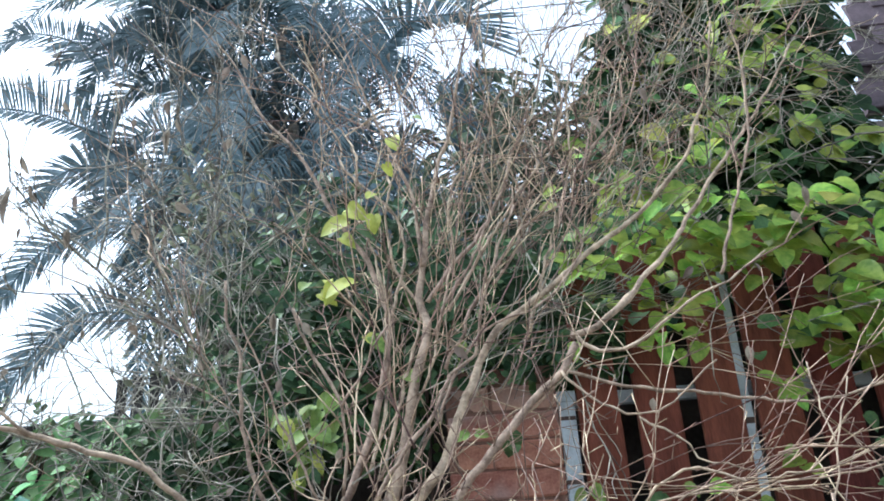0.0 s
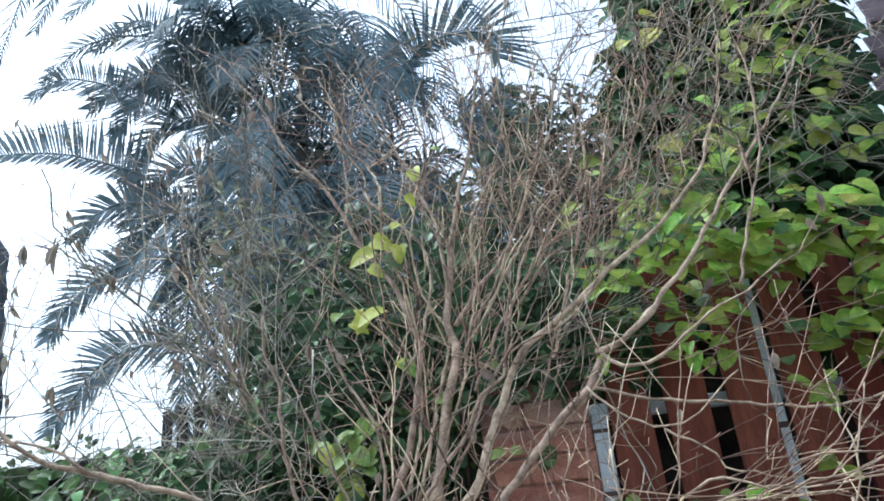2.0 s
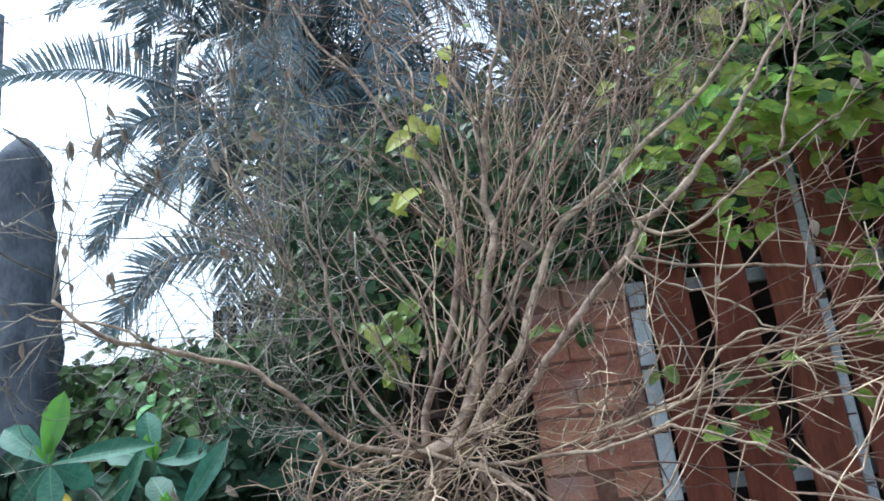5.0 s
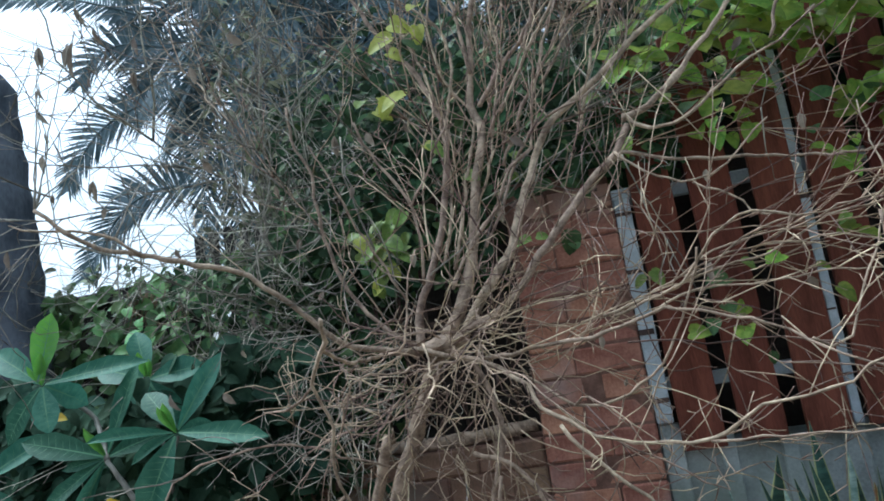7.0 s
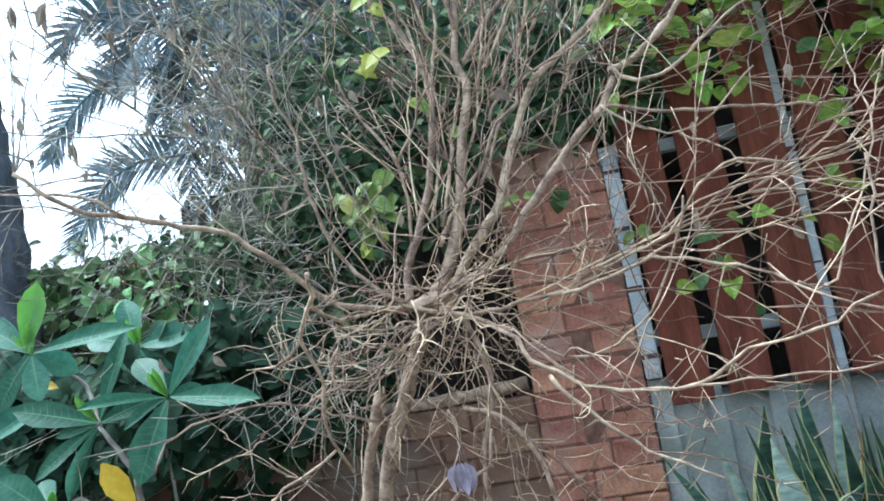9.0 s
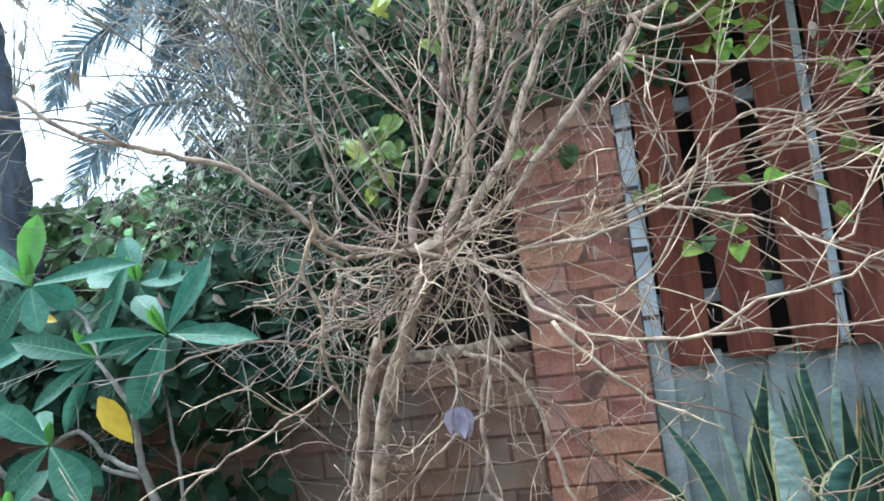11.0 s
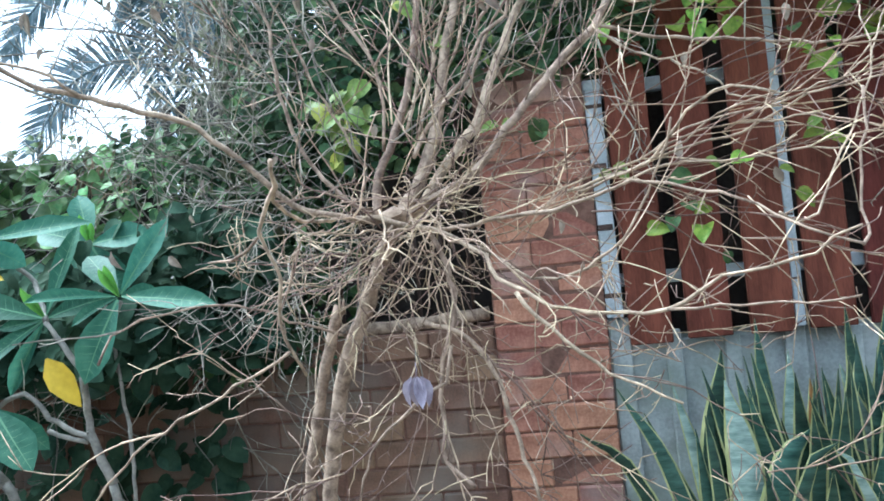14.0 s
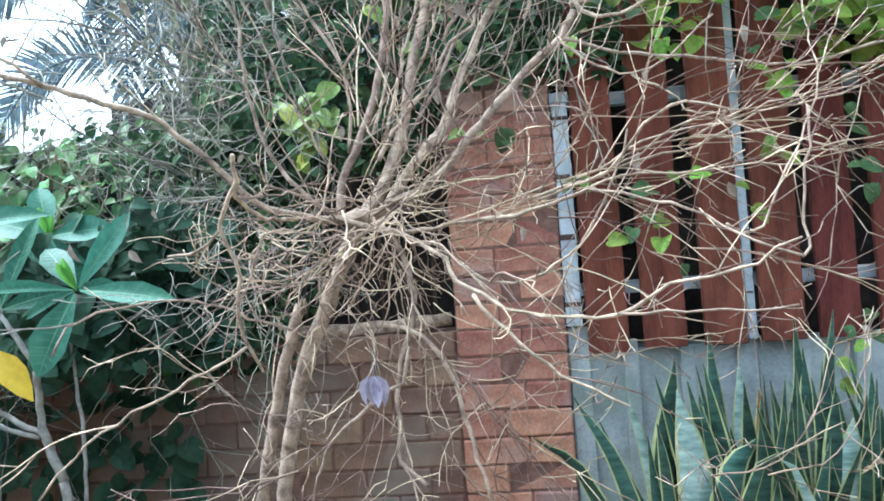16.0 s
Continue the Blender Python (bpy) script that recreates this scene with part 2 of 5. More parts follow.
def leaf_soup(length, width, kind="heart", fold=0.25, droop=0.3, soup=None, m=None, slot=0):
    """A leaf along +y from its stalk, face up, folded along its midrib and drooping to its tip."""
    if kind == "heart":
        prof = ((-0.06, 0.2), (0.03, 0.39), (0.2, 0.5), (0.45, 0.5), (0.7, 0.39), (0.87, 0.22), (0.95, 0.08), (1.0, 0.0))
    elif kind == "long":
        prof = ((0.0, 0.04), (0.15, 0.2), (0.4, 0.42), (0.65, 0.5), (0.85, 0.32), (1.0, 0.0))
    else:
        prof = ((0.0, 0.05), (0.25, 0.42), (0.5, 0.5), (0.8, 0.28), (1.0, 0.0))
    verts, faces = [], []
    for a, w in prof:
        y, half = a * length, w * width
        z = -droop * length * a * a
        verts += [(-half, y, z + fold * half), (-half * 0.5, y, z + fold * half * 0.35), (0, max(a, 0.0) * length, z), (half * 0.5, y, z + fold * half * 0.35), (half, y, z + fold * half)]
    for i in range(len(prof) - 1):
        for j in range(4):
            a = i * 5 + j
            faces.append((a, a + 1, a + 6, a + 5))
    s = soup or Soup()
    if kind == "long":
        rib = [(sg * 0.03 * width * (1.1 - a), a * length, 0.0012 - droop * length * a * a) for a, w in prof for sg in (-1, 1)]
        s.add(rib, [(2 * i, 2 * i + 1, 2 * i + 3, 2 * i + 2) for i in range(len(prof) - 1)], 1)
        for i in range(9):
            a = 0.14 + 0.085 * i
            w = 0.9 * width * float(np.interp(a + 0.05, [q[0] for q in prof], [q[1] for q in prof]))
            for sg in (-1, 1):
                v0, v1 = Vector((0, a * length, 0.0007 - droop * length * a * a)), Vector((sg * w, (a + 0.07) * length, 0.0011 + fold * w - droop * length * (a + 0.07) ** 2))
                vm = v0.lerp(v1, 0.5) + Vector((0, 0, -fold * w * 0.15 + 0.0007))
                s.add([v0, v0 + Vector((0, 0.0012, 0)), vm + Vector((0, 0.001, 0)), v1, vm], [(0, 1, 2, 4), (4, 2, 3)] if sg < 0 else [(4, 2, 1, 0), (3, 2, 4)], 1)
    if m is not None:
        verts = [m @ Vector(v) for v in verts]
    s.add(verts, faces, slot)
    return s


def aim(place, ahead, up, size=1.0):
    """A pose with +y along ahead and +z near up."""
    y = Vector(ahead).normalized()
    x = y.cross(Vector(up))
    x = x.normalized() if x.length > 1e-4 else y.orthogonal().normalized()
    z = x.cross(y)
    r = Matrix((x, y, z)).transposed().to_4x4()
    return Matrix.Translation(place) @ r @ Matrix.Scale(size, 4)


def jitter(rng, k=1.0):
    return Vector((rng.gauss(0, k), rng.gauss(0, k), rng.gauss(0, k)))


# ---- setting ----
# ground lies out of view; its pale tone is made up as a light bounce
s = Soup()
s.add([(-400, -400, 0), (400, -400, 0), (400, 800, 0), (-400, 800, 0)], [(0, 1, 2, 3)])
tagged(part("ground", s, SOIL), "bare garden soil out of view, paled to bounce light", "ground", kind="structure")

COURSE, LONG, FACE = 0.0915, 0.226, 2.42      # brick course, brick and joint, front of the wall
# low garden wall and the pillar at its end: mortar cores, bricks set on them at the end of the file
s = Soup()
s.box(-3.2, 0.127, FACE + 0.008, FACE + 0.22, 0, 1.222)
wall_low = tagged(part("wall_low", s, MORTAR, smooth=False), "low weathered brown brick garden wall, toned darker for shade", "wall", kind="structure")
s = Soup()
s.box(0.13, 0.5, FACE + 0.004, FACE + 0.36, 0, 2.1)
wall_pillar = tagged(part("wall_pillar", s, MORTAR, smooth=False), "orange brick pillar beside the fence", "pillar", kind="structure")
# grey concrete base below the fence
base = thing("wall_base", "pale grey concrete base wall under the fence", "wall", kind="structure")
s = Soup()
s.box(0.503, 3.6, FACE + 0.03, FACE + 0.2, 0, 1.128, bevel=0.006)
part("panel", s, CONCRETE, base, smooth=False)
for i in range(17):
    x = 0.5 + 0.184 * i
    s = Soup()
    s.box(x + (0.006 if i == 0 else 0), x + (0.074 if i == 0 else 0.066 if i % 3 == 0 else 0.05), FACE + 0.012, FACE + 0.032, 0, 1.21 if i == 0 else 1.13 + 0.03 * (i % 2), bevel=0.004)
    part("upright", s, CONCRETE, base, smooth=False)

# unseen plain walls added behind and beside the eye to cut low skylight
for name, box, words in (("wall_rear", (-3.6, 3.8, -2.5, -2.3, 0, 3.1), "unseen plain grey wall added to block skylight from behind"),
                         ("wall_side_a", (-3.8, -3.6, -2.5, 3.3, 0, 2.6), "unseen plain grey wall added to block skylight from the side"),
                         ("wall_side_b", (3.6, 3.8, -2.5, 2.7, 0, 2.6), "unseen plain grey wall added to block skylight from the side")):
    s = Soup()
    s.box(*box)
    tagged(part(name, s, PLASTER, smooth=False), words, "wall", kind="structure")

# ---- red plank fence ----
fence = thing("plank_fence", "red-brown painted plank fence on a grey steel frame", "fence")
rng = random.Random(3)
for i in range(16):
    x = 0.574 + 0.184 * i + rng.uniform(-0.006, 0.006)
    s = Soup()
    w = 0.134 + rng.uniform(-0.006, 0.006)
    s.box(0, w, 0, 0.02, 0, 1.38 + rng.uniform(-0.02, 0.03), bevel=0.003)
    p = part("plank", s, PLANK, fence, smooth=False)
    p.matrix_basis = pose(x, FACE - 0.02 + rng.uniform(-0.006, 0.004), 1.119 + 0.005 * i ** 0.5 + rng.uniform(-0.005, 0.006), 0, rng.uniform(-0.4, 0.4), 0)
for z in (1.98, 1.335):
    s = Soup()
    s.box(0.5, 3.6, FACE + 0.03, FACE + 0.07, z - 0.022, z + 0.022, bevel=0.003)
    part("rail", s, STEEL, fence, "pale grey steel rail", smooth=False)
for i, x in enumerate((0.505, 1.085, 1.84, 2.58)):
    s = Soup()
    s.box(x, x + (0.052 if i == 0 else 0.03), FACE - 0.012, FACE + 0.022, 1.215 if i == 0 else 1.14, 2.005 if i == 0 else 2.4, bevel=0.003)
    if i == 0:
        s.box(x - 0.004, x + 0.058, FACE - 0.016, FACE + 0.026, 1.97, 2.006, bevel=0.003)
    post = part("post", s, STEEL, fence, "pale grey steel post", smooth=False)
    for z in (1.88, 1.71, 1.5, 1.28):
        s = Soup()
        wide = 0.056 if i == 0 else 0.034
        z += rng.uniform(-0.04, 0.04)
        s.box(x - 0.002, x + wide - rng.uniform(0, 0.015), FACE - 0.015, FACE - 0.011, z, z + rng.uniform(0.006, 0.02), bevel=0.001)
        part("wire_tie", s, IRON, post, "dark wire tie", smooth=False)
# dark sheet added behind the planks: paints the shade seen through the gaps
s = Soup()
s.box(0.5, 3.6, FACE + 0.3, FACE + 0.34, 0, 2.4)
tagged(part("wall_gap_shade", s, DARK, smooth=False), "dark sheet standing in for the shade in the fence gaps", "wall", kind="structure")

# ---- barred opening over the low wall ----
grille = thing("iron_grille", "rusty iron bars in a dark opening over the brick wall", "grille")
for i in range(6):
    x = -0.42 + 0.095 * i
    s = Soup()
    s.tube([(x, FACE + 0.1, 1.21), (x, FACE + 0.1, 2.15)], [0.007, 0.007], 6)
    part("bar", s, IRON, grille)
for z in (1.25, 1.66, 2.12):
    s = Soup()
    s.box(-0.5, 0.11, FACE + 0.088, FACE + 0.112, z - 0.012, z + 0.012, bevel=0.002)
    part("cross_bar", s, IRON, grille, smooth=False)
s = Soup()
line = smooth_line([(-0.5, FACE + 0.05, 1.246), (-0.2, FACE + 0.04, 1.247), (0.115, FACE + 0.05, 1.262)], 0.05, 0.002, rng)
s.tube(line, [0.024 + 0.003 * math.sin(2.1 * k) for k in range(len(line))], 8)
tagged(part("timber_sill", s, BARK), "weathered grey timber lying along the top of the wall", "timber")
# dark sheet added behind the bars: paints the unlit inside of the opening
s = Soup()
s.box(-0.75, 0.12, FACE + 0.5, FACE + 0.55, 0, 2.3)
tagged(part("wall_opening_shade", s, DARK, smooth=False), "dark sheet standing in for the shade inside the barred opening", "wall", kind="structure")

# ---- far fence with its cap, on the left ----
far = thing("garden_fence", "dark timber garden fence overgrown with vines", "fence")
s = Soup()
s.box(-6.0, -0.55, 3.36, 3.44, 2.12, 2.2, bevel=0.01)
part("cap_rail", s, DARK, far, "dark timber cap rail", smooth=False)
rng = random.Random(11)
for i in range(62):
    x = -5.9 + 0.087 * i
    s = Soup()
    top = 2.125 if x < -1.64 else 2.4 + rng.uniform(-0.03, 0.03)
    s.box(x, x + (0.086 if x < -1.64 else 0.05), 3.385, 3.405, 0.0, top, bevel=0.002)
    part("picket", s, DARK, far, smooth=False)

# ---- dead palm trunk ----
s = Soup()
line = smooth_line([(-2.42, 3.0, 0), (-2.44, 3.0, 1.4), (-2.47, 3.0, 2.33), (-2.53, 3.0, 3.1), (-2.545, 3.0, 3.46)], 0.06)
rad = [0.215 - 0.021 * p.z + 0.006 * math.sin(p.z * 31) + 0.003 * math.sin(p.z * 83) for p in line]
rad[-1], rad[-2], rad[-3] = 0.035, 0.085, 0.118
s.tube(line, rad, 20)
tagged(part("palm_stump", s, STUMP), "weathered grey dead palm trunk with a rounded top", "tree stump")


# ---- leafless shrub ----
shrub = thing("bare_shrub", "leafless grey-brown shrub with two trunks and a tangle of dry twigs", "shrub")
rng = random.Random(5)
BOUGHS = []


def bough(r0, r1, twiggy, *ctrl):
    """Notes a limb: radius at its root and its tip, how many twigs it bears, and its bends."""
    BOUGHS.append((r0, r1, twiggy, ctrl))


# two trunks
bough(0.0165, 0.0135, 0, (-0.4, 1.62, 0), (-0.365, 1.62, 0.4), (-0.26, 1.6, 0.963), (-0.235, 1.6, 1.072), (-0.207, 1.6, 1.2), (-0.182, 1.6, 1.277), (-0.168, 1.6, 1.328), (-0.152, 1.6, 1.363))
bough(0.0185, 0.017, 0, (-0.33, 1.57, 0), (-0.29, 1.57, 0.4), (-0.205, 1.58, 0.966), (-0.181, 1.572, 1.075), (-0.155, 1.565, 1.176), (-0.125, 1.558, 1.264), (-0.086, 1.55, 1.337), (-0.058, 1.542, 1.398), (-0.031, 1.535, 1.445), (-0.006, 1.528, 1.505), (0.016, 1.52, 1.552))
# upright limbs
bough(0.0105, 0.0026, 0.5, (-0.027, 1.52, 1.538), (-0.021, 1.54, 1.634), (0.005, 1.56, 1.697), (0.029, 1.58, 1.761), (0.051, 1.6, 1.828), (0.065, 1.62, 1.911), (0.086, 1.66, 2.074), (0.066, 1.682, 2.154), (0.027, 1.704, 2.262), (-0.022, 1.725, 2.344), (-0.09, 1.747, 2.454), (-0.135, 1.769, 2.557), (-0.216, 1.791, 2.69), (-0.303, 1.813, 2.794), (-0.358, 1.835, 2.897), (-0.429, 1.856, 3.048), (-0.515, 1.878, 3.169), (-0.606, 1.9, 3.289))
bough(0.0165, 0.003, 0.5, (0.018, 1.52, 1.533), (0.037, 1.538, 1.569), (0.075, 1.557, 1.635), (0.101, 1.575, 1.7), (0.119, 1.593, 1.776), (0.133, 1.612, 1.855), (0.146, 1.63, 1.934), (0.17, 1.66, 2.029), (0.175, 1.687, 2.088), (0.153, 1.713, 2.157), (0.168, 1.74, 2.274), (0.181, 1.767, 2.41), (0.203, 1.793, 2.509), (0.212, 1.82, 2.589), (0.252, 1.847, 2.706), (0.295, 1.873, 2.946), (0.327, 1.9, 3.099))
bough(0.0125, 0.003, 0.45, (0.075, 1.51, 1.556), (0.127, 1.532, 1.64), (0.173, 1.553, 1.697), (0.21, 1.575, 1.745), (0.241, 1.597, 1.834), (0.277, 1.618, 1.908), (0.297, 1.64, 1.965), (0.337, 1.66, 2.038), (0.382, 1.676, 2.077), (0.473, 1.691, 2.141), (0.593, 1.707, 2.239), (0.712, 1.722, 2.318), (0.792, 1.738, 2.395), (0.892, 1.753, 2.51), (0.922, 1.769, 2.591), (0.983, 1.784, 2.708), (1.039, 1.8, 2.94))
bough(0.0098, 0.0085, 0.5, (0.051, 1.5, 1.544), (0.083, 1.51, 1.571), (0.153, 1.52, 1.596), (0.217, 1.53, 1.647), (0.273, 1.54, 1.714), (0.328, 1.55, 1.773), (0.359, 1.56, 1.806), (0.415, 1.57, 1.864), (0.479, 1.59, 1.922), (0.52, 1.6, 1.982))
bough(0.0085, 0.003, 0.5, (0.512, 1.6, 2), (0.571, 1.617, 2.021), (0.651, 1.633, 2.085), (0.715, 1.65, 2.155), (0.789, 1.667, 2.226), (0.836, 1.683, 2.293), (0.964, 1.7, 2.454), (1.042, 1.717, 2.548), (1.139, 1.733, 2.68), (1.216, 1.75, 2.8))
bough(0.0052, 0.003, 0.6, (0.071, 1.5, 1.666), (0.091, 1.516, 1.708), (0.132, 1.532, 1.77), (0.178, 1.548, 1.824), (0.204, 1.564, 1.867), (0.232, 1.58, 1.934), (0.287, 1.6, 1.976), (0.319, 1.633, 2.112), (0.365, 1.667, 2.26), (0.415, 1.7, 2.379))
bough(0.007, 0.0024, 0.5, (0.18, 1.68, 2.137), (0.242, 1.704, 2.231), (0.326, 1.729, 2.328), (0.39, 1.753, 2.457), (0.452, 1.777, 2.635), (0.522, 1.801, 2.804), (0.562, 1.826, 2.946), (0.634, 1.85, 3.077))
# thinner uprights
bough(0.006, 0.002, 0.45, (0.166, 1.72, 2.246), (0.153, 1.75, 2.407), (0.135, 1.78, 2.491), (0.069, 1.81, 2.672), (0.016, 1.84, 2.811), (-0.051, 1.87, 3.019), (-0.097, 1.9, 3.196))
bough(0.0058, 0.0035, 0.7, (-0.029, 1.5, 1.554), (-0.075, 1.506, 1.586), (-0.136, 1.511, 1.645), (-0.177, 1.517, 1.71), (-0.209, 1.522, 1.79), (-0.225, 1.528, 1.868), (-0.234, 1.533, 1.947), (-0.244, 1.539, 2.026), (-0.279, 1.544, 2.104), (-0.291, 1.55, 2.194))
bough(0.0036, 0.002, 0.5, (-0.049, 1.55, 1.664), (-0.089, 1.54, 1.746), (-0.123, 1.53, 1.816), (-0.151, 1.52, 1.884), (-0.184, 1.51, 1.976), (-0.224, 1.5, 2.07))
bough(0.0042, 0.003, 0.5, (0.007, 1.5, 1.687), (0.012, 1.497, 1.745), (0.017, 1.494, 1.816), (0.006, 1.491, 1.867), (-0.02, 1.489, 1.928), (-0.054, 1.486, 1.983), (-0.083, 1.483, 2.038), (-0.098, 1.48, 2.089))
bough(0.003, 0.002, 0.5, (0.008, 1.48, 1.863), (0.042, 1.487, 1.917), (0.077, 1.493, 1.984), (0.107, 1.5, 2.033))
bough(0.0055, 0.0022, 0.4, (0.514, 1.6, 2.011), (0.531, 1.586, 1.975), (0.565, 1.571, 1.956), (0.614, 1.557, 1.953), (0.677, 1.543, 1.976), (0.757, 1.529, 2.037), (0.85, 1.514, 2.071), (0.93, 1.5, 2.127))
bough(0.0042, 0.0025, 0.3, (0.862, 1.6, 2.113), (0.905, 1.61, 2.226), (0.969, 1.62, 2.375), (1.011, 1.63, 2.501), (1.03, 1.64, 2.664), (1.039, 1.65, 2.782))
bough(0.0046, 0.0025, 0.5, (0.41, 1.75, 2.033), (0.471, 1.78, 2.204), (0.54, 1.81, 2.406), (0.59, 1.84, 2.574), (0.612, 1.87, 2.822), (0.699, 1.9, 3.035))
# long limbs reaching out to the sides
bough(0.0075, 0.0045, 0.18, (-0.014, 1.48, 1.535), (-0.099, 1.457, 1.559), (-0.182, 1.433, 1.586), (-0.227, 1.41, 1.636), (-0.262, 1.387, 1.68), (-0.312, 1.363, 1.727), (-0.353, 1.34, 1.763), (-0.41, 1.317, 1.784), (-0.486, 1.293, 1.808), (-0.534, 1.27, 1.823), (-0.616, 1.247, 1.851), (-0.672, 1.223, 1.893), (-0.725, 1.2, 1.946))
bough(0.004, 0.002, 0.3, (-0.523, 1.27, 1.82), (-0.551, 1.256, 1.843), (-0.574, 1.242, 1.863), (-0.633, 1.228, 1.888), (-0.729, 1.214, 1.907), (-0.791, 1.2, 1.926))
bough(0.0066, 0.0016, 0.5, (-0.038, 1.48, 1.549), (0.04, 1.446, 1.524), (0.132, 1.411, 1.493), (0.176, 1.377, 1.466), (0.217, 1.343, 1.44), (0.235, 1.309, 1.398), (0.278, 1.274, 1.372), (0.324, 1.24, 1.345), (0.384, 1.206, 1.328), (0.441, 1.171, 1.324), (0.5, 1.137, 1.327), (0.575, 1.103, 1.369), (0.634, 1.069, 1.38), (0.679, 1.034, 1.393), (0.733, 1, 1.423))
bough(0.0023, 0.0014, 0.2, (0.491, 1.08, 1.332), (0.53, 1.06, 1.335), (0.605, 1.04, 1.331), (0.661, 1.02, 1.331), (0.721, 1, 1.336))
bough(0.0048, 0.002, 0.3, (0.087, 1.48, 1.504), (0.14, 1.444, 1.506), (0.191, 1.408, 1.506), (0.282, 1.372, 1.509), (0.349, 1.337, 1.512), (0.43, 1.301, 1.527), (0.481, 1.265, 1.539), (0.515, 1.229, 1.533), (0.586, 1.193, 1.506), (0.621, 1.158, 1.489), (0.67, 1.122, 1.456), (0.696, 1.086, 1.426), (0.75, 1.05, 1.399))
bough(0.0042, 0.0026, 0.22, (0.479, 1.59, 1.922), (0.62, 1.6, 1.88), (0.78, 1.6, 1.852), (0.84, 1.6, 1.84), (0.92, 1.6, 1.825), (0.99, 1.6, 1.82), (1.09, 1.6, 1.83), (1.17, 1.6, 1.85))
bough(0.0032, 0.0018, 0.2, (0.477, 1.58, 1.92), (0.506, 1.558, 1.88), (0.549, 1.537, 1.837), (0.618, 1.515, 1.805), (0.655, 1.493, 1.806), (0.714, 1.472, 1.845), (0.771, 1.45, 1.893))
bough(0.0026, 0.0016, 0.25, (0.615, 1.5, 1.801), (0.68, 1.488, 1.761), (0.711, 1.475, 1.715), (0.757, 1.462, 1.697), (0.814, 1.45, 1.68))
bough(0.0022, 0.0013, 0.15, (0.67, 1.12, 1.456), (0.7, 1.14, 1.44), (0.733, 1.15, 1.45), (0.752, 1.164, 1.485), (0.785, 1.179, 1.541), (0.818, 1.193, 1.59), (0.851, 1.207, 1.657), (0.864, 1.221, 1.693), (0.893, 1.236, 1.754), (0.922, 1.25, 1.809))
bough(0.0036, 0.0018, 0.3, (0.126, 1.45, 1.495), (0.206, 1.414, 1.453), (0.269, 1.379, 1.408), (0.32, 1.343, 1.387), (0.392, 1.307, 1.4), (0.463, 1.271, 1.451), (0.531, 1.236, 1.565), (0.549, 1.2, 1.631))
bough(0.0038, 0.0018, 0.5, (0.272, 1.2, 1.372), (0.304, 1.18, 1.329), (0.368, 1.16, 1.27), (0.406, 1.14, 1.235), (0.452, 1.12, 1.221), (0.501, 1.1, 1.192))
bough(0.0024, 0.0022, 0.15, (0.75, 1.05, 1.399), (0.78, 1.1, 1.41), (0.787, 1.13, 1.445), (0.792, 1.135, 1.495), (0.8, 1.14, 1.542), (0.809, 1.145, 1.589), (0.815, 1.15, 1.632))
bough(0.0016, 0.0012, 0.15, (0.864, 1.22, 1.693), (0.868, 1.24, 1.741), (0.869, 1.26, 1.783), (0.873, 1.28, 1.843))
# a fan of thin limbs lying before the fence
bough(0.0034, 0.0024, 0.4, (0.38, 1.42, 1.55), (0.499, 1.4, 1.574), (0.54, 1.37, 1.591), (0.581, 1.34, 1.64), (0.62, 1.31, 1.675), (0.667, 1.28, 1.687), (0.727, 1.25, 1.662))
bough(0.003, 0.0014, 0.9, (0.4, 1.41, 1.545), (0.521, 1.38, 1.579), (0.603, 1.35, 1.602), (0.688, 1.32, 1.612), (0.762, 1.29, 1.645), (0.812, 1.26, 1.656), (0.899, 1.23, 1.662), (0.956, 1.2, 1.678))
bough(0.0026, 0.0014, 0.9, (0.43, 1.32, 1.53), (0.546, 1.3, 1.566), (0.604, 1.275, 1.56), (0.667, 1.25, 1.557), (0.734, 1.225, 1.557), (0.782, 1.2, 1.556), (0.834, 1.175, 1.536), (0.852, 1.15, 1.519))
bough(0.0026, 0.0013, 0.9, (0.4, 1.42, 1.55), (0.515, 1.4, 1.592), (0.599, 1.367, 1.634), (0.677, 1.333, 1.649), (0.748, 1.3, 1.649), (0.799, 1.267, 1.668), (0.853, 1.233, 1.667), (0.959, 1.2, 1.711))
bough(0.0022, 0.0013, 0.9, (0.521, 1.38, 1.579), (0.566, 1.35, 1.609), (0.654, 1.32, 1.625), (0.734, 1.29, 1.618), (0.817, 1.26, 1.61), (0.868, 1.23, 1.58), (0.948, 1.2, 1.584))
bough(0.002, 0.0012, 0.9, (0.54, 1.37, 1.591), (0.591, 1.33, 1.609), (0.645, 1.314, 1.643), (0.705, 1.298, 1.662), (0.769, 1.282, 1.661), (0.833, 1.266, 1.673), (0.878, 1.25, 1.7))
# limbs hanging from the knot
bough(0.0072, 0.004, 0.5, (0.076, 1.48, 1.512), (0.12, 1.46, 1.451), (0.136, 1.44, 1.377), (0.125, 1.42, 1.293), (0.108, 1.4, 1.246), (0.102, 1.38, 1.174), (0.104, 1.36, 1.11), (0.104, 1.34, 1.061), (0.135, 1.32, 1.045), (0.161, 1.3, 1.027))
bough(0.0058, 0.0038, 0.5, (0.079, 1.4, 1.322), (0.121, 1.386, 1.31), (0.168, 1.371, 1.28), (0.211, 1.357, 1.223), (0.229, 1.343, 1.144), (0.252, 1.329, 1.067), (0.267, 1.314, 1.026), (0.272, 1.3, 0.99))
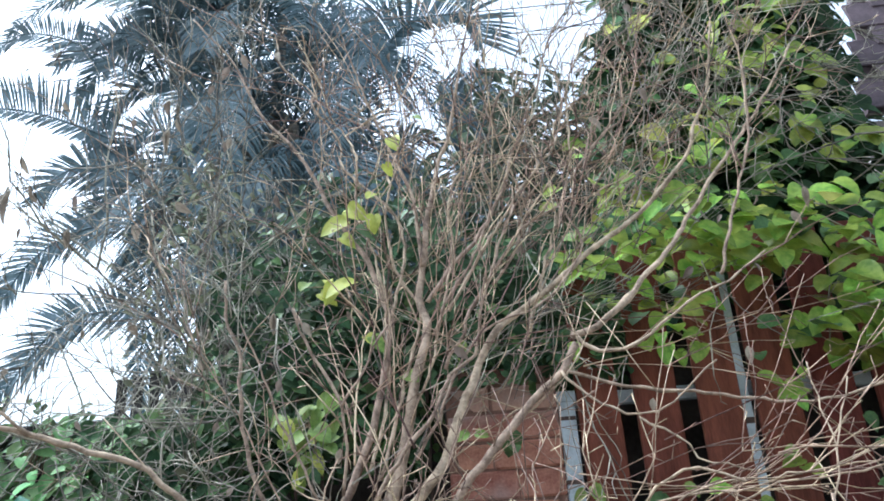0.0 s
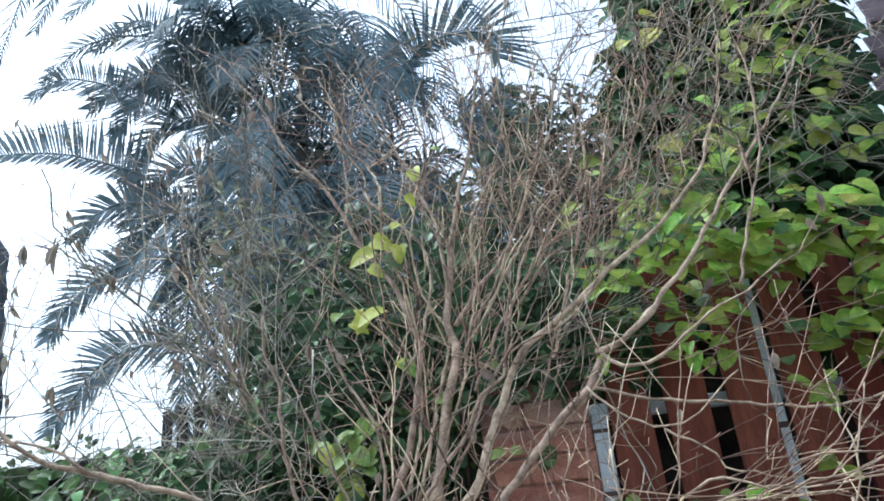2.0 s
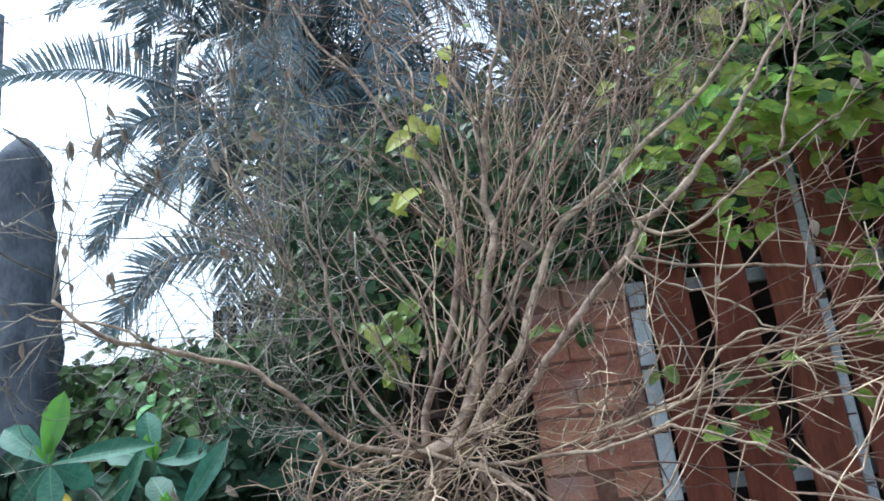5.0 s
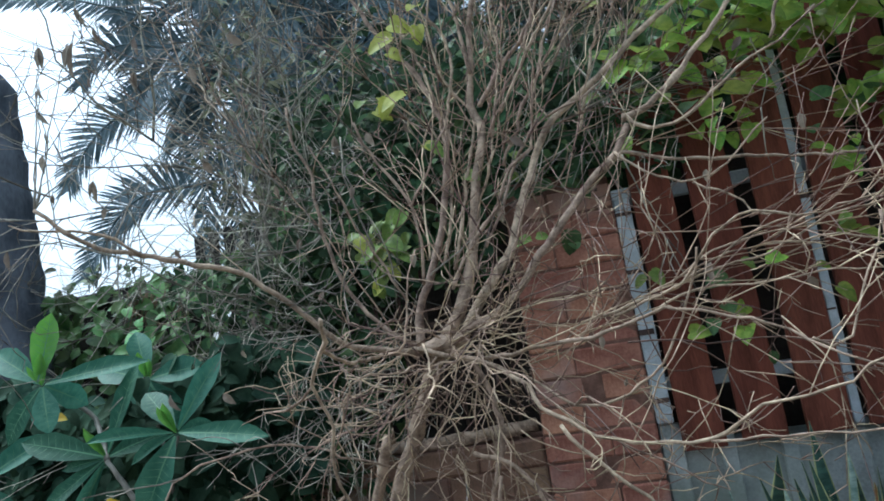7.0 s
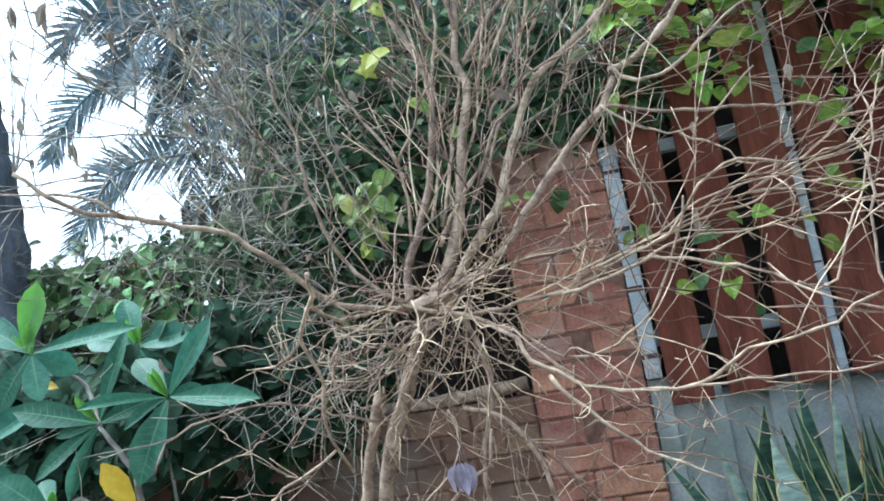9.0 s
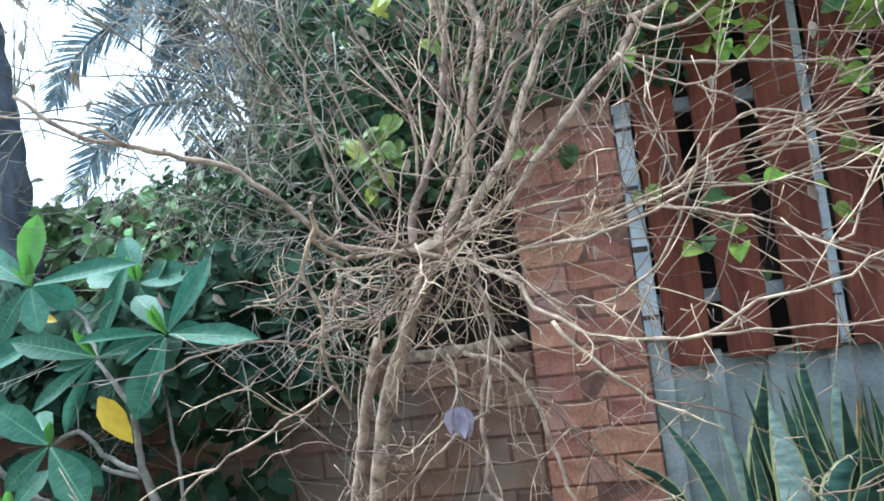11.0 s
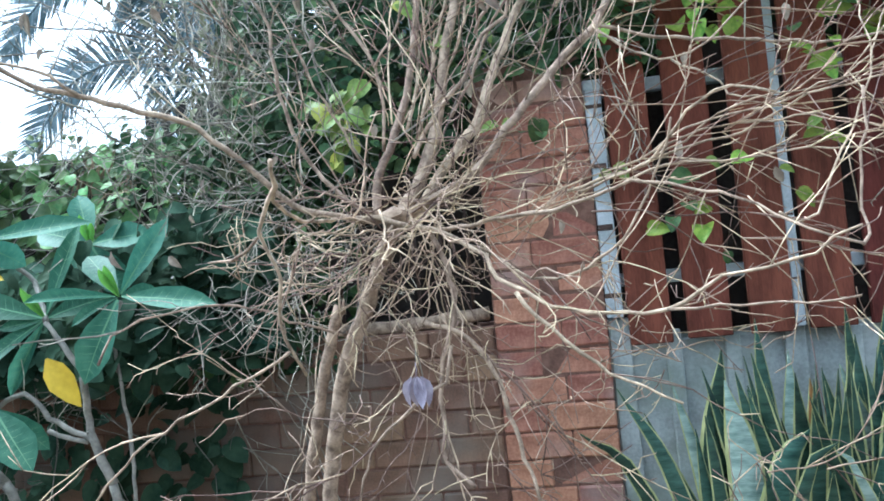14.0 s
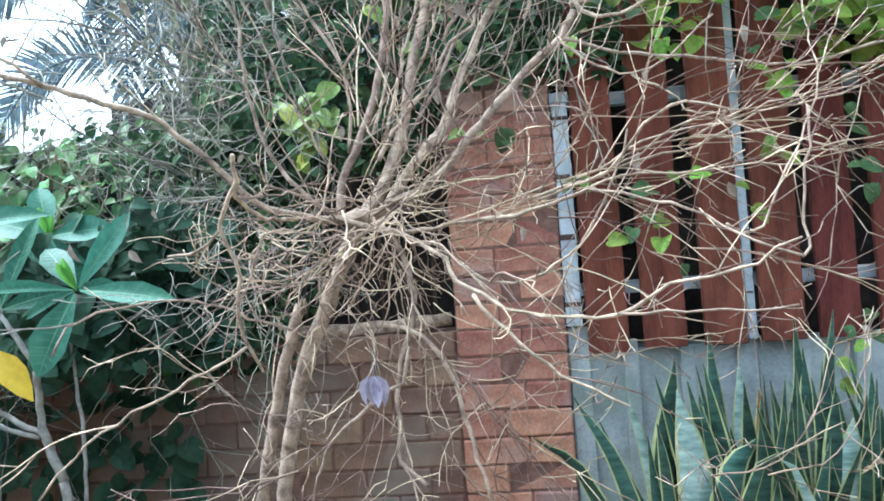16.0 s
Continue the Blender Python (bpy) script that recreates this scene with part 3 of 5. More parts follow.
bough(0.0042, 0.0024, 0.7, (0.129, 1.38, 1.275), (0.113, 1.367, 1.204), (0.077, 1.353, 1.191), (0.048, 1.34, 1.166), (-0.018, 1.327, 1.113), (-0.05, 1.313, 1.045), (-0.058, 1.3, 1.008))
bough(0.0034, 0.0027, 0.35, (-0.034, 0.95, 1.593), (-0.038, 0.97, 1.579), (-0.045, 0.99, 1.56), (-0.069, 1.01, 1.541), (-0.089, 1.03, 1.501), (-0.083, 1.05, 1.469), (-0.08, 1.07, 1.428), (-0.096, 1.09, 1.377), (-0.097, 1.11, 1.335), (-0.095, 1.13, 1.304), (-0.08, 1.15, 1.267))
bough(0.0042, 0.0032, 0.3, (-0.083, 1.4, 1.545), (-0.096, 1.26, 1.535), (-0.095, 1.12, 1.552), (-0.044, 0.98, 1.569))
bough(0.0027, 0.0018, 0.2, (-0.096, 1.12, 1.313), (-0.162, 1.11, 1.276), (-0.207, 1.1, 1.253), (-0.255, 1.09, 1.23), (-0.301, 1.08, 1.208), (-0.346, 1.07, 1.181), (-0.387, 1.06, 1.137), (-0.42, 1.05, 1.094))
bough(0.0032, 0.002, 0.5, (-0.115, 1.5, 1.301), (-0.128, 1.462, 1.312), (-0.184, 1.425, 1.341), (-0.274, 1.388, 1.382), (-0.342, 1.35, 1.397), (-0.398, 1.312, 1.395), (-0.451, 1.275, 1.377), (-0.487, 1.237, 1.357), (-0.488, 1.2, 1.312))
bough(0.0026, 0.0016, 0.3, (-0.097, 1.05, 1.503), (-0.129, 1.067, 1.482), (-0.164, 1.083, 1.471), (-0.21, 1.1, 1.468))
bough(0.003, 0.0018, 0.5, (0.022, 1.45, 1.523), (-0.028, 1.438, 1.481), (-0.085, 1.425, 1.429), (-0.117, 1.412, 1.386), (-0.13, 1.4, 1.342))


def taper(n, r0, r1):
    return [r0 + (r1 - r0) * (i / max(n - 1, 1)) ** 0.8 for i in range(n)]


def grow(soup, start, ahead, length, r, rng, depth, bend=0.22, lift=0.0, side=0.5, keep=None, step=0.045):
    """A crooked twig with smaller twigs on it."""
    n = max(3, int(length / step))
    p, d = Vector(start), Vector(ahead).normalized()
    pts = [p.copy()]
    for i in range(n):
        d = (d + jitter(rng, bend * (0.45 if rng.random() < 0.72 else 1.25)) + Vector((0, 0, lift * 0.12))).normalized()
        if p.y < 1.15 and d.y < 0:
            d.y = -d.y
        if p.y > 2.3 and d.y > 0:
            d.y = -d.y
        p = p + d * (length / n)
        pts.append(p.copy())
    soup.tube(pts, taper(len(pts), 1.1 * r, max(r * 0.55, 0.001)), 4 if r > 0.0022 else 3)
    for _ in range(rng.choice((0, 1, 1, 2)) if length > 0.1 else 0):
        i = rng.randint(1, len(pts) - 1)
        a = (pts[i] - pts[i - 1]).normalized()
        off = jitter(rng)
        tip = pts[i] + (a + (off - a * off.dot(a)).normalized() * 1.2).normalized() * rng.uniform(0.012, 0.038)
        soup.tube([pts[i], tip], [max(r * 0.7, 0.0012), 0.0008], 3)
    if depth > 0:
        k = max(1, int(length / 0.125 + rng.random()))
        for _ in range(k):
            i = rng.randint(1, len(pts) - 1)
            a = (pts[i] - pts[i - 1]).normalized()
            off = jitter(rng)
            off = (off - a * off.dot(a)).normalized()
            out = (a + off * rng.uniform(0.35, 0.95) * 2 * side).normalized()
            grow(soup, pts[i], out, length * rng.uniform(0.25, 0.72), max(r * 0.7, 0.0011), rng, depth - 1, bend, lift, side, keep, step)
    return pts


def limb(name, ctrl, r0, r1, rng, label=""):
    """A limb with swellings and small kinks along its bends."""
    shake = 0.0011 if r0 > 0.009 else 0.0022
    line = smooth_line(ctrl, 0.03, shake, rng)
    s = Soup()
    rad = [r * rng.uniform(0.95, 1.06) for r in taper(len(line), r0, r1)]
    for _ in range(max(1, len(line) // 9)):
        rad[rng.randrange(1, len(line))] *= rng.uniform(1.06, 1.14 if r0 > 0.009 else 1.35)
    s.tube(line, rad, 9 if r0 > 0.009 else 6)
    part(name, s, BARK, shrub, label)
    return line


def between(a, b, u, rng):
    """A limb that runs between two others."""
    la, lb = smooth_line(a, 0.02), smooth_line(b, 0.02)
    return [la[round((0.12 + 0.88 * k / 11) * (len(la) - 1))].lerp(lb[round((0.12 + 0.88 * k / 11) * (len(lb) - 1))], u) + jitter(rng, 0.006 + 0.003 * k) for k in range(12)]


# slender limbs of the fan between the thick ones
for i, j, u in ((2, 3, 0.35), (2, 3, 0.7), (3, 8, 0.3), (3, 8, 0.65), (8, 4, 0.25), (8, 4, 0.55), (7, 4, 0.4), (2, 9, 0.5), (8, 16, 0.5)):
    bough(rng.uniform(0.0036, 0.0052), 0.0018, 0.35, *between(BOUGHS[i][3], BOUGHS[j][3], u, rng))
twigs, spray, ruddy = Soup(), Soup(), Soup()
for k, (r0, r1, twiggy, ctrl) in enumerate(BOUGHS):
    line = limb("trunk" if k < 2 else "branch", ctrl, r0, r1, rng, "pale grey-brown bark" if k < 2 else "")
    for i in range(4, len(line) - 1):
        near = line[i].x > 0.4 and (line[i].y < 1.25 or line[i].z < 2.0)
        if rng.random() > (0.25 if near else 0.45) * twiggy or (k < 12 and line[i].z < 1.66):
            continue
        a = (line[i + 1] - line[i]).normalized()
        rising = 0.25 if line[i].z > 1.75 else -0.05
        out = a + Vector((rng.gauss(0, 0.5), rng.gauss(0, 0.35), rng.gauss(rising, 0.42)))
        into = ruddy if line[i].z > 1.95 and line[i].x > 0.1 and rng.random() < 0.45 else spray if line[i].x < -0.2 and rng.random() < 0.6 else twigs
        grow(into, line[i], out, rng.uniform(0.14, 0.3 if near else 0.5), rng.uniform(0.001, 0.0015 if near else 0.0026), rng, 1 if near else 2, bend=0.24, lift=rising, step=0.04)

# broken end of the shorter trunk
s = Soup()
end = Vector(BOUGHS[0][3][-1])
for a in (0.3, 1.9, 3.6, 5.1):
    s.tube([end + Vector((0.008 * math.cos(a), 0.008 * math.sin(a), -0.02)), end + Vector((0.01 * math.cos(a), 0.009 * math.sin(a), 0.012 + 0.006 * math.sin(3 * a)))], [0.006, 0.002], 5)
part("broken_end", s, BARK, shrub, "splintered broken end")

bm = bmesh.new()
bmesh.ops.create_icosphere(bm, subdivisions=3, radius=1)
for v in bm.verts:
    d = v.co
    v.co = Vector((0.052 * d.x, 0.03 * d.y, 0.024 * d.z)) * (1 + 0.16 * math.sin(7 * d.x + 3 * d.z) + 0.12 * math.sin(11 * d.z + 5 * d.y)) + Vector((0.03, 1.52, 1.545))
bm.verts.index_update()
s = Soup()
s.add([v.co for v in bm.verts], [[v.index for v in f.verts] for f in bm.faces])
bm.free()
part("burl", s, BARK, shrub, "gnarled knot where the limbs meet")

# the knot where all limbs meet: sprays outwards, then a tangle hanging below it
for _ in range(36):
    a = rng.uniform(0, 2 * math.pi)
    start = Vector((rng.gauss(0.06, 0.09), 1.46 + rng.gauss(0, 0.04), rng.gauss(1.53, 0.03)))
    out = Vector((math.cos(a) * 1.3, -abs(rng.gauss(0.25, 0.3)), math.sin(a) * 0.4 - 0.1))
    grow(twigs, start, out, rng.uniform(0.2, 0.5), rng.uniform(0.0013, 0.0027), rng, 2, bend=0.36, step=0.027)
for _ in range(20):
    start = Vector((rng.gauss(0.07, 0.055), 1.46 + rng.gauss(0, 0.06), rng.gauss(1.5, 0.03)))
    grow(twigs, start, (rng.gauss(0.0, 0.4), rng.gauss(-0.15, 0.25), -1), rng.uniform(0.14, 0.42), rng.uniform(0.0012, 0.0026), rng, 2, bend=0.4, lift=-0.15, step=0.024)
# thin switches rising among the upright limbs
for _ in range(9):
    start = Vector((rng.gauss(0.1, 0.1), rng.uniform(1.48, 1.62), rng.uniform(1.58, 1.8)))
    lean = rng.gauss(0.3, 0.5)
    grow(rng.choice((twigs, ruddy, ruddy, spray)), start, (lean, rng.gauss(0.12, 0.12), 1), rng.uniform(0.45, 1.1), rng.uniform(0.0014, 0.003), rng, 2, bend=0.13, lift=0.1, side=0.35)
# long thin twigs running out before the pillar and the fence
for _ in range(6):
    start = Vector((rng.uniform(0.1, 0.24), rng.uniform(1.38, 1.5), rng.uniform(1.47, 1.62)))
    grow(twigs, start, (1, rng.gauss(-0.2, 0.15), rng.gauss(0.03, 0.22)), rng.uniform(0.3, 0.75), rng.uniform(0.0012, 0.0024), rng, 2, bend=0.22, step=0.05)
for _ in range(3):
    start = Vector((rng.uniform(0.35, 0.85), rng.uniform(1.12, 1.45), rng.uniform(1.3, 1.75)))
    grow(twigs if rng.random() < 0.55 else ruddy, start, (1, rng.gauss(0, 0.25), rng.gauss(0.1, 0.3)), rng.uniform(0.25, 0.6), rng.uniform(0.0012, 0.0022), rng, 2, bend=0.22, step=0.04)
# the same to the other side, greyer
for _ in range(26):
    start = Vector((rng.uniform(-0.3, -0.05), rng.uniform(1.45, 1.85), rng.uniform(1.4, 1.75)))
    grow(spray, start, (-1, rng.gauss(0.1, 0.3), rng.gauss(0.05, 0.4)), rng.uniform(0.18, 0.5), rng.uniform(0.001, 0.0018), rng, 2, bend=0.4, step=0.026)
for _ in range(13):
    start = Vector((rng.uniform(-0.5, -0.1), rng.uniform(1.5, 1.85), rng.uniform(1.75, 2.2)))
    grow(spray, start, (rng.gauss(-0.5, 0.4), rng.gauss(0, 0.3), rng.gauss(0.5, 0.5)), rng.uniform(0.25, 0.6), rng.uniform(0.0013, 0.0026), rng, 2, bend=0.24, step=0.04)
# bundle of fine reddish twigs rising to the side before the fence
for _ in range(4):
    start = Vector((rng.uniform(0.6, 0.7), rng.uniform(1.3, 1.45), rng.uniform(1.62, 1.76)))
    grow(ruddy, start, (1, rng.gauss(0, 0.12), rng.gauss(0.35, 0.12)), rng.uniform(0.3, 0.65), rng.uniform(0.0011, 0.002), rng, 1, bend=0.13)
for _ in range(3):
    start = Vector((rng.uniform(0.5, 0.75), rng.uniform(1.5, 1.6), rng.uniform(1.86, 1.96)))
    grow(ruddy, start, (1, rng.gauss(-0.15, 0.15), rng.gauss(0.0, 0.14)), rng.uniform(0.3, 0.6), rng.uniform(0.0012, 0.0022), rng, 1, bend=0.14)
# fine upright spray of the crown
for _ in range(15):
    x = rng.uniform(-0.75, 0.95)
    start = Vector((x, rng.uniform(1.65, 2.05), rng.uniform(2.3, 2.75)))
    out = Vector(((x - 0.1) * 0.7 + rng.gauss(0, 0.25), rng.gauss(0, 0.2), 1.0))
    grow(spray if rng.random() < 0.6 else twigs, start, out, rng.uniform(0.35, 0.9), rng.uniform(0.0013, 0.003), rng, 2, bend=0.2, lift=0.25)
# fine twigs hanging before the low wall and the base of the fence
for _ in range(12):
    start = Vector((rng.uniform(-0.3, 0.45), rng.uniform(1.3, 1.5), rng.uniform(1.12, 1.4)))
    grow(twigs, start, (rng.gauss(0.1, 0.5), rng.gauss(-0.1, 0.25), -1), rng.uniform(0.15, 0.45), rng.uniform(0.0011, 0.002), rng, 2, bend=0.4, lift=-0.1, step=0.026)
for _ in range(14):
    start = Vector((rng.uniform(0.45, 1.0), rng.uniform(1.25, 1.7), rng.uniform(0.85, 1.25)))
    grow(twigs, start, (rng.gauss(0.6, 0.5), rng.gauss(0, 0.25), rng.gauss(-0.15, 0.6)), rng.uniform(0.2, 0.5), rng.uniform(0.001, 0.0019), rng, 2, bend=0.26, step=0.032)
# reddish fine twigs in the middle of the crown
for _ in range(9):
    start = Vector((rng.uniform(0.05, 0.5), rng.uniform(1.6, 1.9), rng.uniform(1.95, 2.45)))
    grow(ruddy, start, (rng.gauss(0.25, 0.4), rng.gauss(0, 0.2), rng.gauss(0.8, 0.35)), rng.uniform(0.25, 0.6), rng.uniform(0.001, 0.002), rng, 2, bend=0.2)
for _ in range(26):
    start = Vector((rng.uniform(0.42, 0.78), rng.uniform(1.95, 2.2), rng.uniform(2.4, 2.75)))
    grow(ruddy, start, (rng.gauss(0.2, 0.5), rng.gauss(0, 0.2), rng.gauss(0.5, 0.4)), rng.uniform(0.2, 0.45), rng.uniform(0.001, 0.002), rng, 2, bend=0.28)
for _ in range(18):
    start = Vector((rng.uniform(0.7, 1.3), rng.uniform(1.75, 2.1), rng.uniform(2.3, 3.1)))
    grow(spray, start, (rng.gauss(0.4, 0.3), rng.gauss(0, 0.2), rng.gauss(0.8, 0.35)), rng.uniform(0.35, 0.9), rng.uniform(0.0012, 0.0026), rng, 2, bend=0.2)
# twig ends high in the crown, with extra ones to imitate pale lens haze
for _ in range(14):
    start = Vector((rng.uniform(-0.65, 0.45), rng.uniform(1.7, 2.0), rng.uniform(2.55, 3.1)))
    grow(spray, start, (rng.gauss(-0.15, 0.3), rng.gauss(0, 0.2), 1), rng.uniform(0.3, 0.7), rng.uniform(0.0013, 0.0024), rng, 2, bend=0.2, lift=0.2)
tagged(part("ruddy_twig_tangle", ruddy, TWIG_RED, shrub, "fine red-brown twigs"), kind="stuff")
withered = Soup()
for _ in range(8):
    start = Vector((rng.uniform(-0.85, -0.55), rng.uniform(1.3, 1.5), rng.uniform(1.75, 2.2)))
    pts = grow(spray, start, (rng.gauss(-0.5, 0.3), rng.gauss(-0.1, 0.2), rng.gauss(0.7, 0.5)), rng.uniform(0.3, 0.7), rng.uniform(0.0014, 0.0026), rng, 2, bend=0.3)
    for q in (pts[-1], pts[len(pts) // 2]):
        leaf_soup(0.055, 0.018, "oval", 0.6, 0.2, withered, aim(q, (rng.gauss(0, 0.25), rng.gauss(0, 0.25), -1), (rng.gauss(0, 0.5), -1, 0), rng.uniform(0.4, 0.9)))
for _ in range(60):
    p = Vector((rng.uniform(-0.8, 1.1), rng.uniform(1.4, 1.9), rng.uniform(1.4, 3.0)))
    leaf_soup(0.05, 0.025, "oval", 0.6, 0.3, withered, aim(p, (rng.gauss(0, 0.4), rng.gauss(0, 0.3), -1), (rng.gauss(0, 0.5), -1, 0), rng.uniform(0.4, 1.0)))
tagged(part("withered_leaf_litter", withered, LEAF_DRY, shrub, "small withered leaves hanging on the twigs"), kind="stuff")
tagged(part("twig_tangle", twigs, TWIG, shrub, "tangled pale dry twigs"), kind="stuff")
tagged(part("fine_twig_tangle", spray, TWIG_DARK, shrub, "greyer fine dry twigs"), kind="stuff")

# ---- leaves ----
HEART = [leaf_soup(0.105, 0.078, "heart", f, d).mesh("leaf", LEAF) for f, d in ((0.2, 0.25), (0.45, 0.4), (0.1, 0.15), (0.3, 0.55))]
HEART_DARK = [leaf_soup(0.1, 0.085, "heart", f, d).mesh("leaf", LEAF_DARK) for f, d in ((0.2, 0.25), (0.4, 0.45))]
HEART_OLIVE = [leaf_soup(0.1, 0.075, "heart", f, d).mesh("leaf", LEAF_LIME) for f, d in ((0.25, 0.3), (0.4, 0.45))]
HEART_YELLOW = [leaf_soup(0.1, 0.075, "heart", f, d).mesh("leaf", LEAF_YELLOW) for f, d in ((0.25, 0.4), (0.5, 0.5))]


def hang(rng):
    """How a vine leaf hangs: its tip ahead and down, its face to the light."""
    a = rng.uniform(-2.3, 2.3)
    return Vector((math.sin(a), -0.25 - 0.3 * math.cos(a), -0.35 - 0.35 * math.cos(a) + rng.gauss(0, 0.25))), Vector((rng.gauss(0, 0.35), rng.gauss(-0.85, 0.35), 0.75))


def shingle(rng):
    """How the leaves of a dense vine overlap: flat to the light, tips out and down to one side."""
    a = rng.gauss(0, 1.0)
    return Vector((math.sin(a), -0.55, -0.5 + 0.25 * math.cos(a) + rng.gauss(0, 0.12))), Vector((rng.gauss(0, 0.28), rng.gauss(-0.8, 0.25), 0.8))



def scatter(rng, place, parts, soup, count, near, meshes, size=(0.6, 1.15), slot_kind="heart", kind_len=0.1, flat=False):
    """Leaves by a rule of places: the first ones single leaves under a plant, the rest in one mesh."""
    for i in range(count):
        p = place(rng)
        ahead, up = shingle(rng) if flat else hang(rng)
        k = rng.uniform(*size)
        if i < near:
            piece("leaf", rng.choice(meshes), aim(p, ahead, up, k), parts)
        else:
            leaf_soup(kind_len, kind_len * 0.85, slot_kind, rng.uniform(0.1, 0.45), rng.uniform(0.1, 0.5), soup, aim(p, ahead, up, k))


# big vine over the fence
vine = thing("fence_vine", "bright green heart-leaved vine hanging over the red fence", "climbing plant")
rng = random.Random(21)


def vine_front(rng):
    x = 0.5 + 2.0 * rng.random() ** 0.58
    low = float(np.interp(x, (0.45, 0.55, 0.63, 0.8, 0.98, 1.24, 1.4), (2.5, 2.36, 2.25, 2.12, 2.2, 2.12, 2.0))) + 0.03 * math.sin(19 * x)
    z = low + 0.5 * rng.random() ** 1.1
    if math.sin(9 * x + 3 * z) + math.sin(13 * z - 5 * x) < -0.9:
        z += 0.12
    return Vector((x, 2.38 - 0.3 * rng.random() - 0.12 * (z - low), z))


def vine_upper(rng):
    z = 2.55 + 1.75 * rng.random()
    left = 0.72 + 0.16 * (z - 2.55) + 0.07 * math.sin(7 * z)
    x = left + (abs(rng.gauss(0, 0.55)) if rng.random() < 0.7 else rng.uniform(0, 1.6)) + 0.05
    if z > 2.95 and x > 1.8 + 0.2 * (z - 3.0):
        x = left + (0.95 - 0.1 * (z - 3.0)) * rng.random()
    p = Vector((x, 2.62 + rng.uniform(-0.2, 0.3) + 0.2 * (z - 2.55), z))
    return p - Vector((0.7, 0, 0)) if over_eave(p) else p


def over_eave(p):
    """True where the roof behind stays clear of the vine."""
    return p.z > 3.1 + 0.6 * (p.y - 2.8) and p.x > 1.88 + 0.68 * (p.y - 2.8)


s = Soup()
scatter(rng, vine_front, vine, s, 900, 290, HEART + HEART_DARK[:1], (0.5, 0.95), flat=True)
tagged(part("foliage", s, LEAF, vine, "bright green heart-shaped leaves"), kind="stuff")
# higher leaves take the darker copy, which paints their shade
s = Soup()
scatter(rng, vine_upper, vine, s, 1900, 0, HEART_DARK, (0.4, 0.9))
tagged(part("shaded_foliage", s, LEAF_DARK, vine, "higher leaves in a darker, shade-toned colour"), kind="stuff")
# inner leaves in the deepest copy paint the shade between the front leaves
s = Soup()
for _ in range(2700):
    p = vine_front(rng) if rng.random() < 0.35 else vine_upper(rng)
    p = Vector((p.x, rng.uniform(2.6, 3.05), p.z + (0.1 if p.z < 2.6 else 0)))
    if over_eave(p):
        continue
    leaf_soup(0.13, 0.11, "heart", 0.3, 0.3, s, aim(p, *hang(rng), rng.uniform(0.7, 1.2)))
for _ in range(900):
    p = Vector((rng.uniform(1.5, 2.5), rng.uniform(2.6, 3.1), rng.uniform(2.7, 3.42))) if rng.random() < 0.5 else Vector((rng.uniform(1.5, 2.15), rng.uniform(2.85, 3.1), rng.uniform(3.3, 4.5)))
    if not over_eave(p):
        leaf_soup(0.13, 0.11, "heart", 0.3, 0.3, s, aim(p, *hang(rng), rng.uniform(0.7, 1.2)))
tagged(part("inner_foliage", s, LEAF_DEEP, vine, "leaves inside the vine in a deep-shade tone"), kind="stuff")
# brighter leaf colours paint a sunlit patch on the vine
s = Soup()
for _ in range(70):
    p = vine_upper(rng)
    leaf_soup(0.1, 0.085, "heart", 0.3, 0.3, s, aim(p - Vector((0, 0.2, 0)), *hang(rng), rng.uniform(0.6, 1.1)))
for _ in range(150):
    z = rng.uniform(2.8, 3.9)
    p = Vector((1.75 + 0.1 * (z - 3.0) - 0.55 * rng.random() ** 1.5, rng.uniform(2.3, 2.5), z))
    if not over_eave(p):
        leaf_soup(0.1, 0.085, "heart", 0.3, 0.3, s, aim(p, *hang(rng), rng.uniform(0.5, 1.0)), slot=1)
tagged(part("sunlit_foliage", s, [LEAF_YELLOW, LEAF], vine, "yellow-green leaves toned as if sunlit"), kind="stuff")
s = Soup()
for _ in range(110):
    p = vine_upper(rng) if rng.random() < 0.75 else vine_front(rng)
    grow(s, p, (rng.gauss(0, 0.6), rng.gauss(-0.1, 0.2), rng.gauss(0.3, 0.8)), rng.uniform(0.3, 0.8), rng.uniform(0.002, 0.005), rng, 1)
tagged(part("stem_tangle", s, TWIG_DARK, vine, "woody vine stems"), kind="stuff")

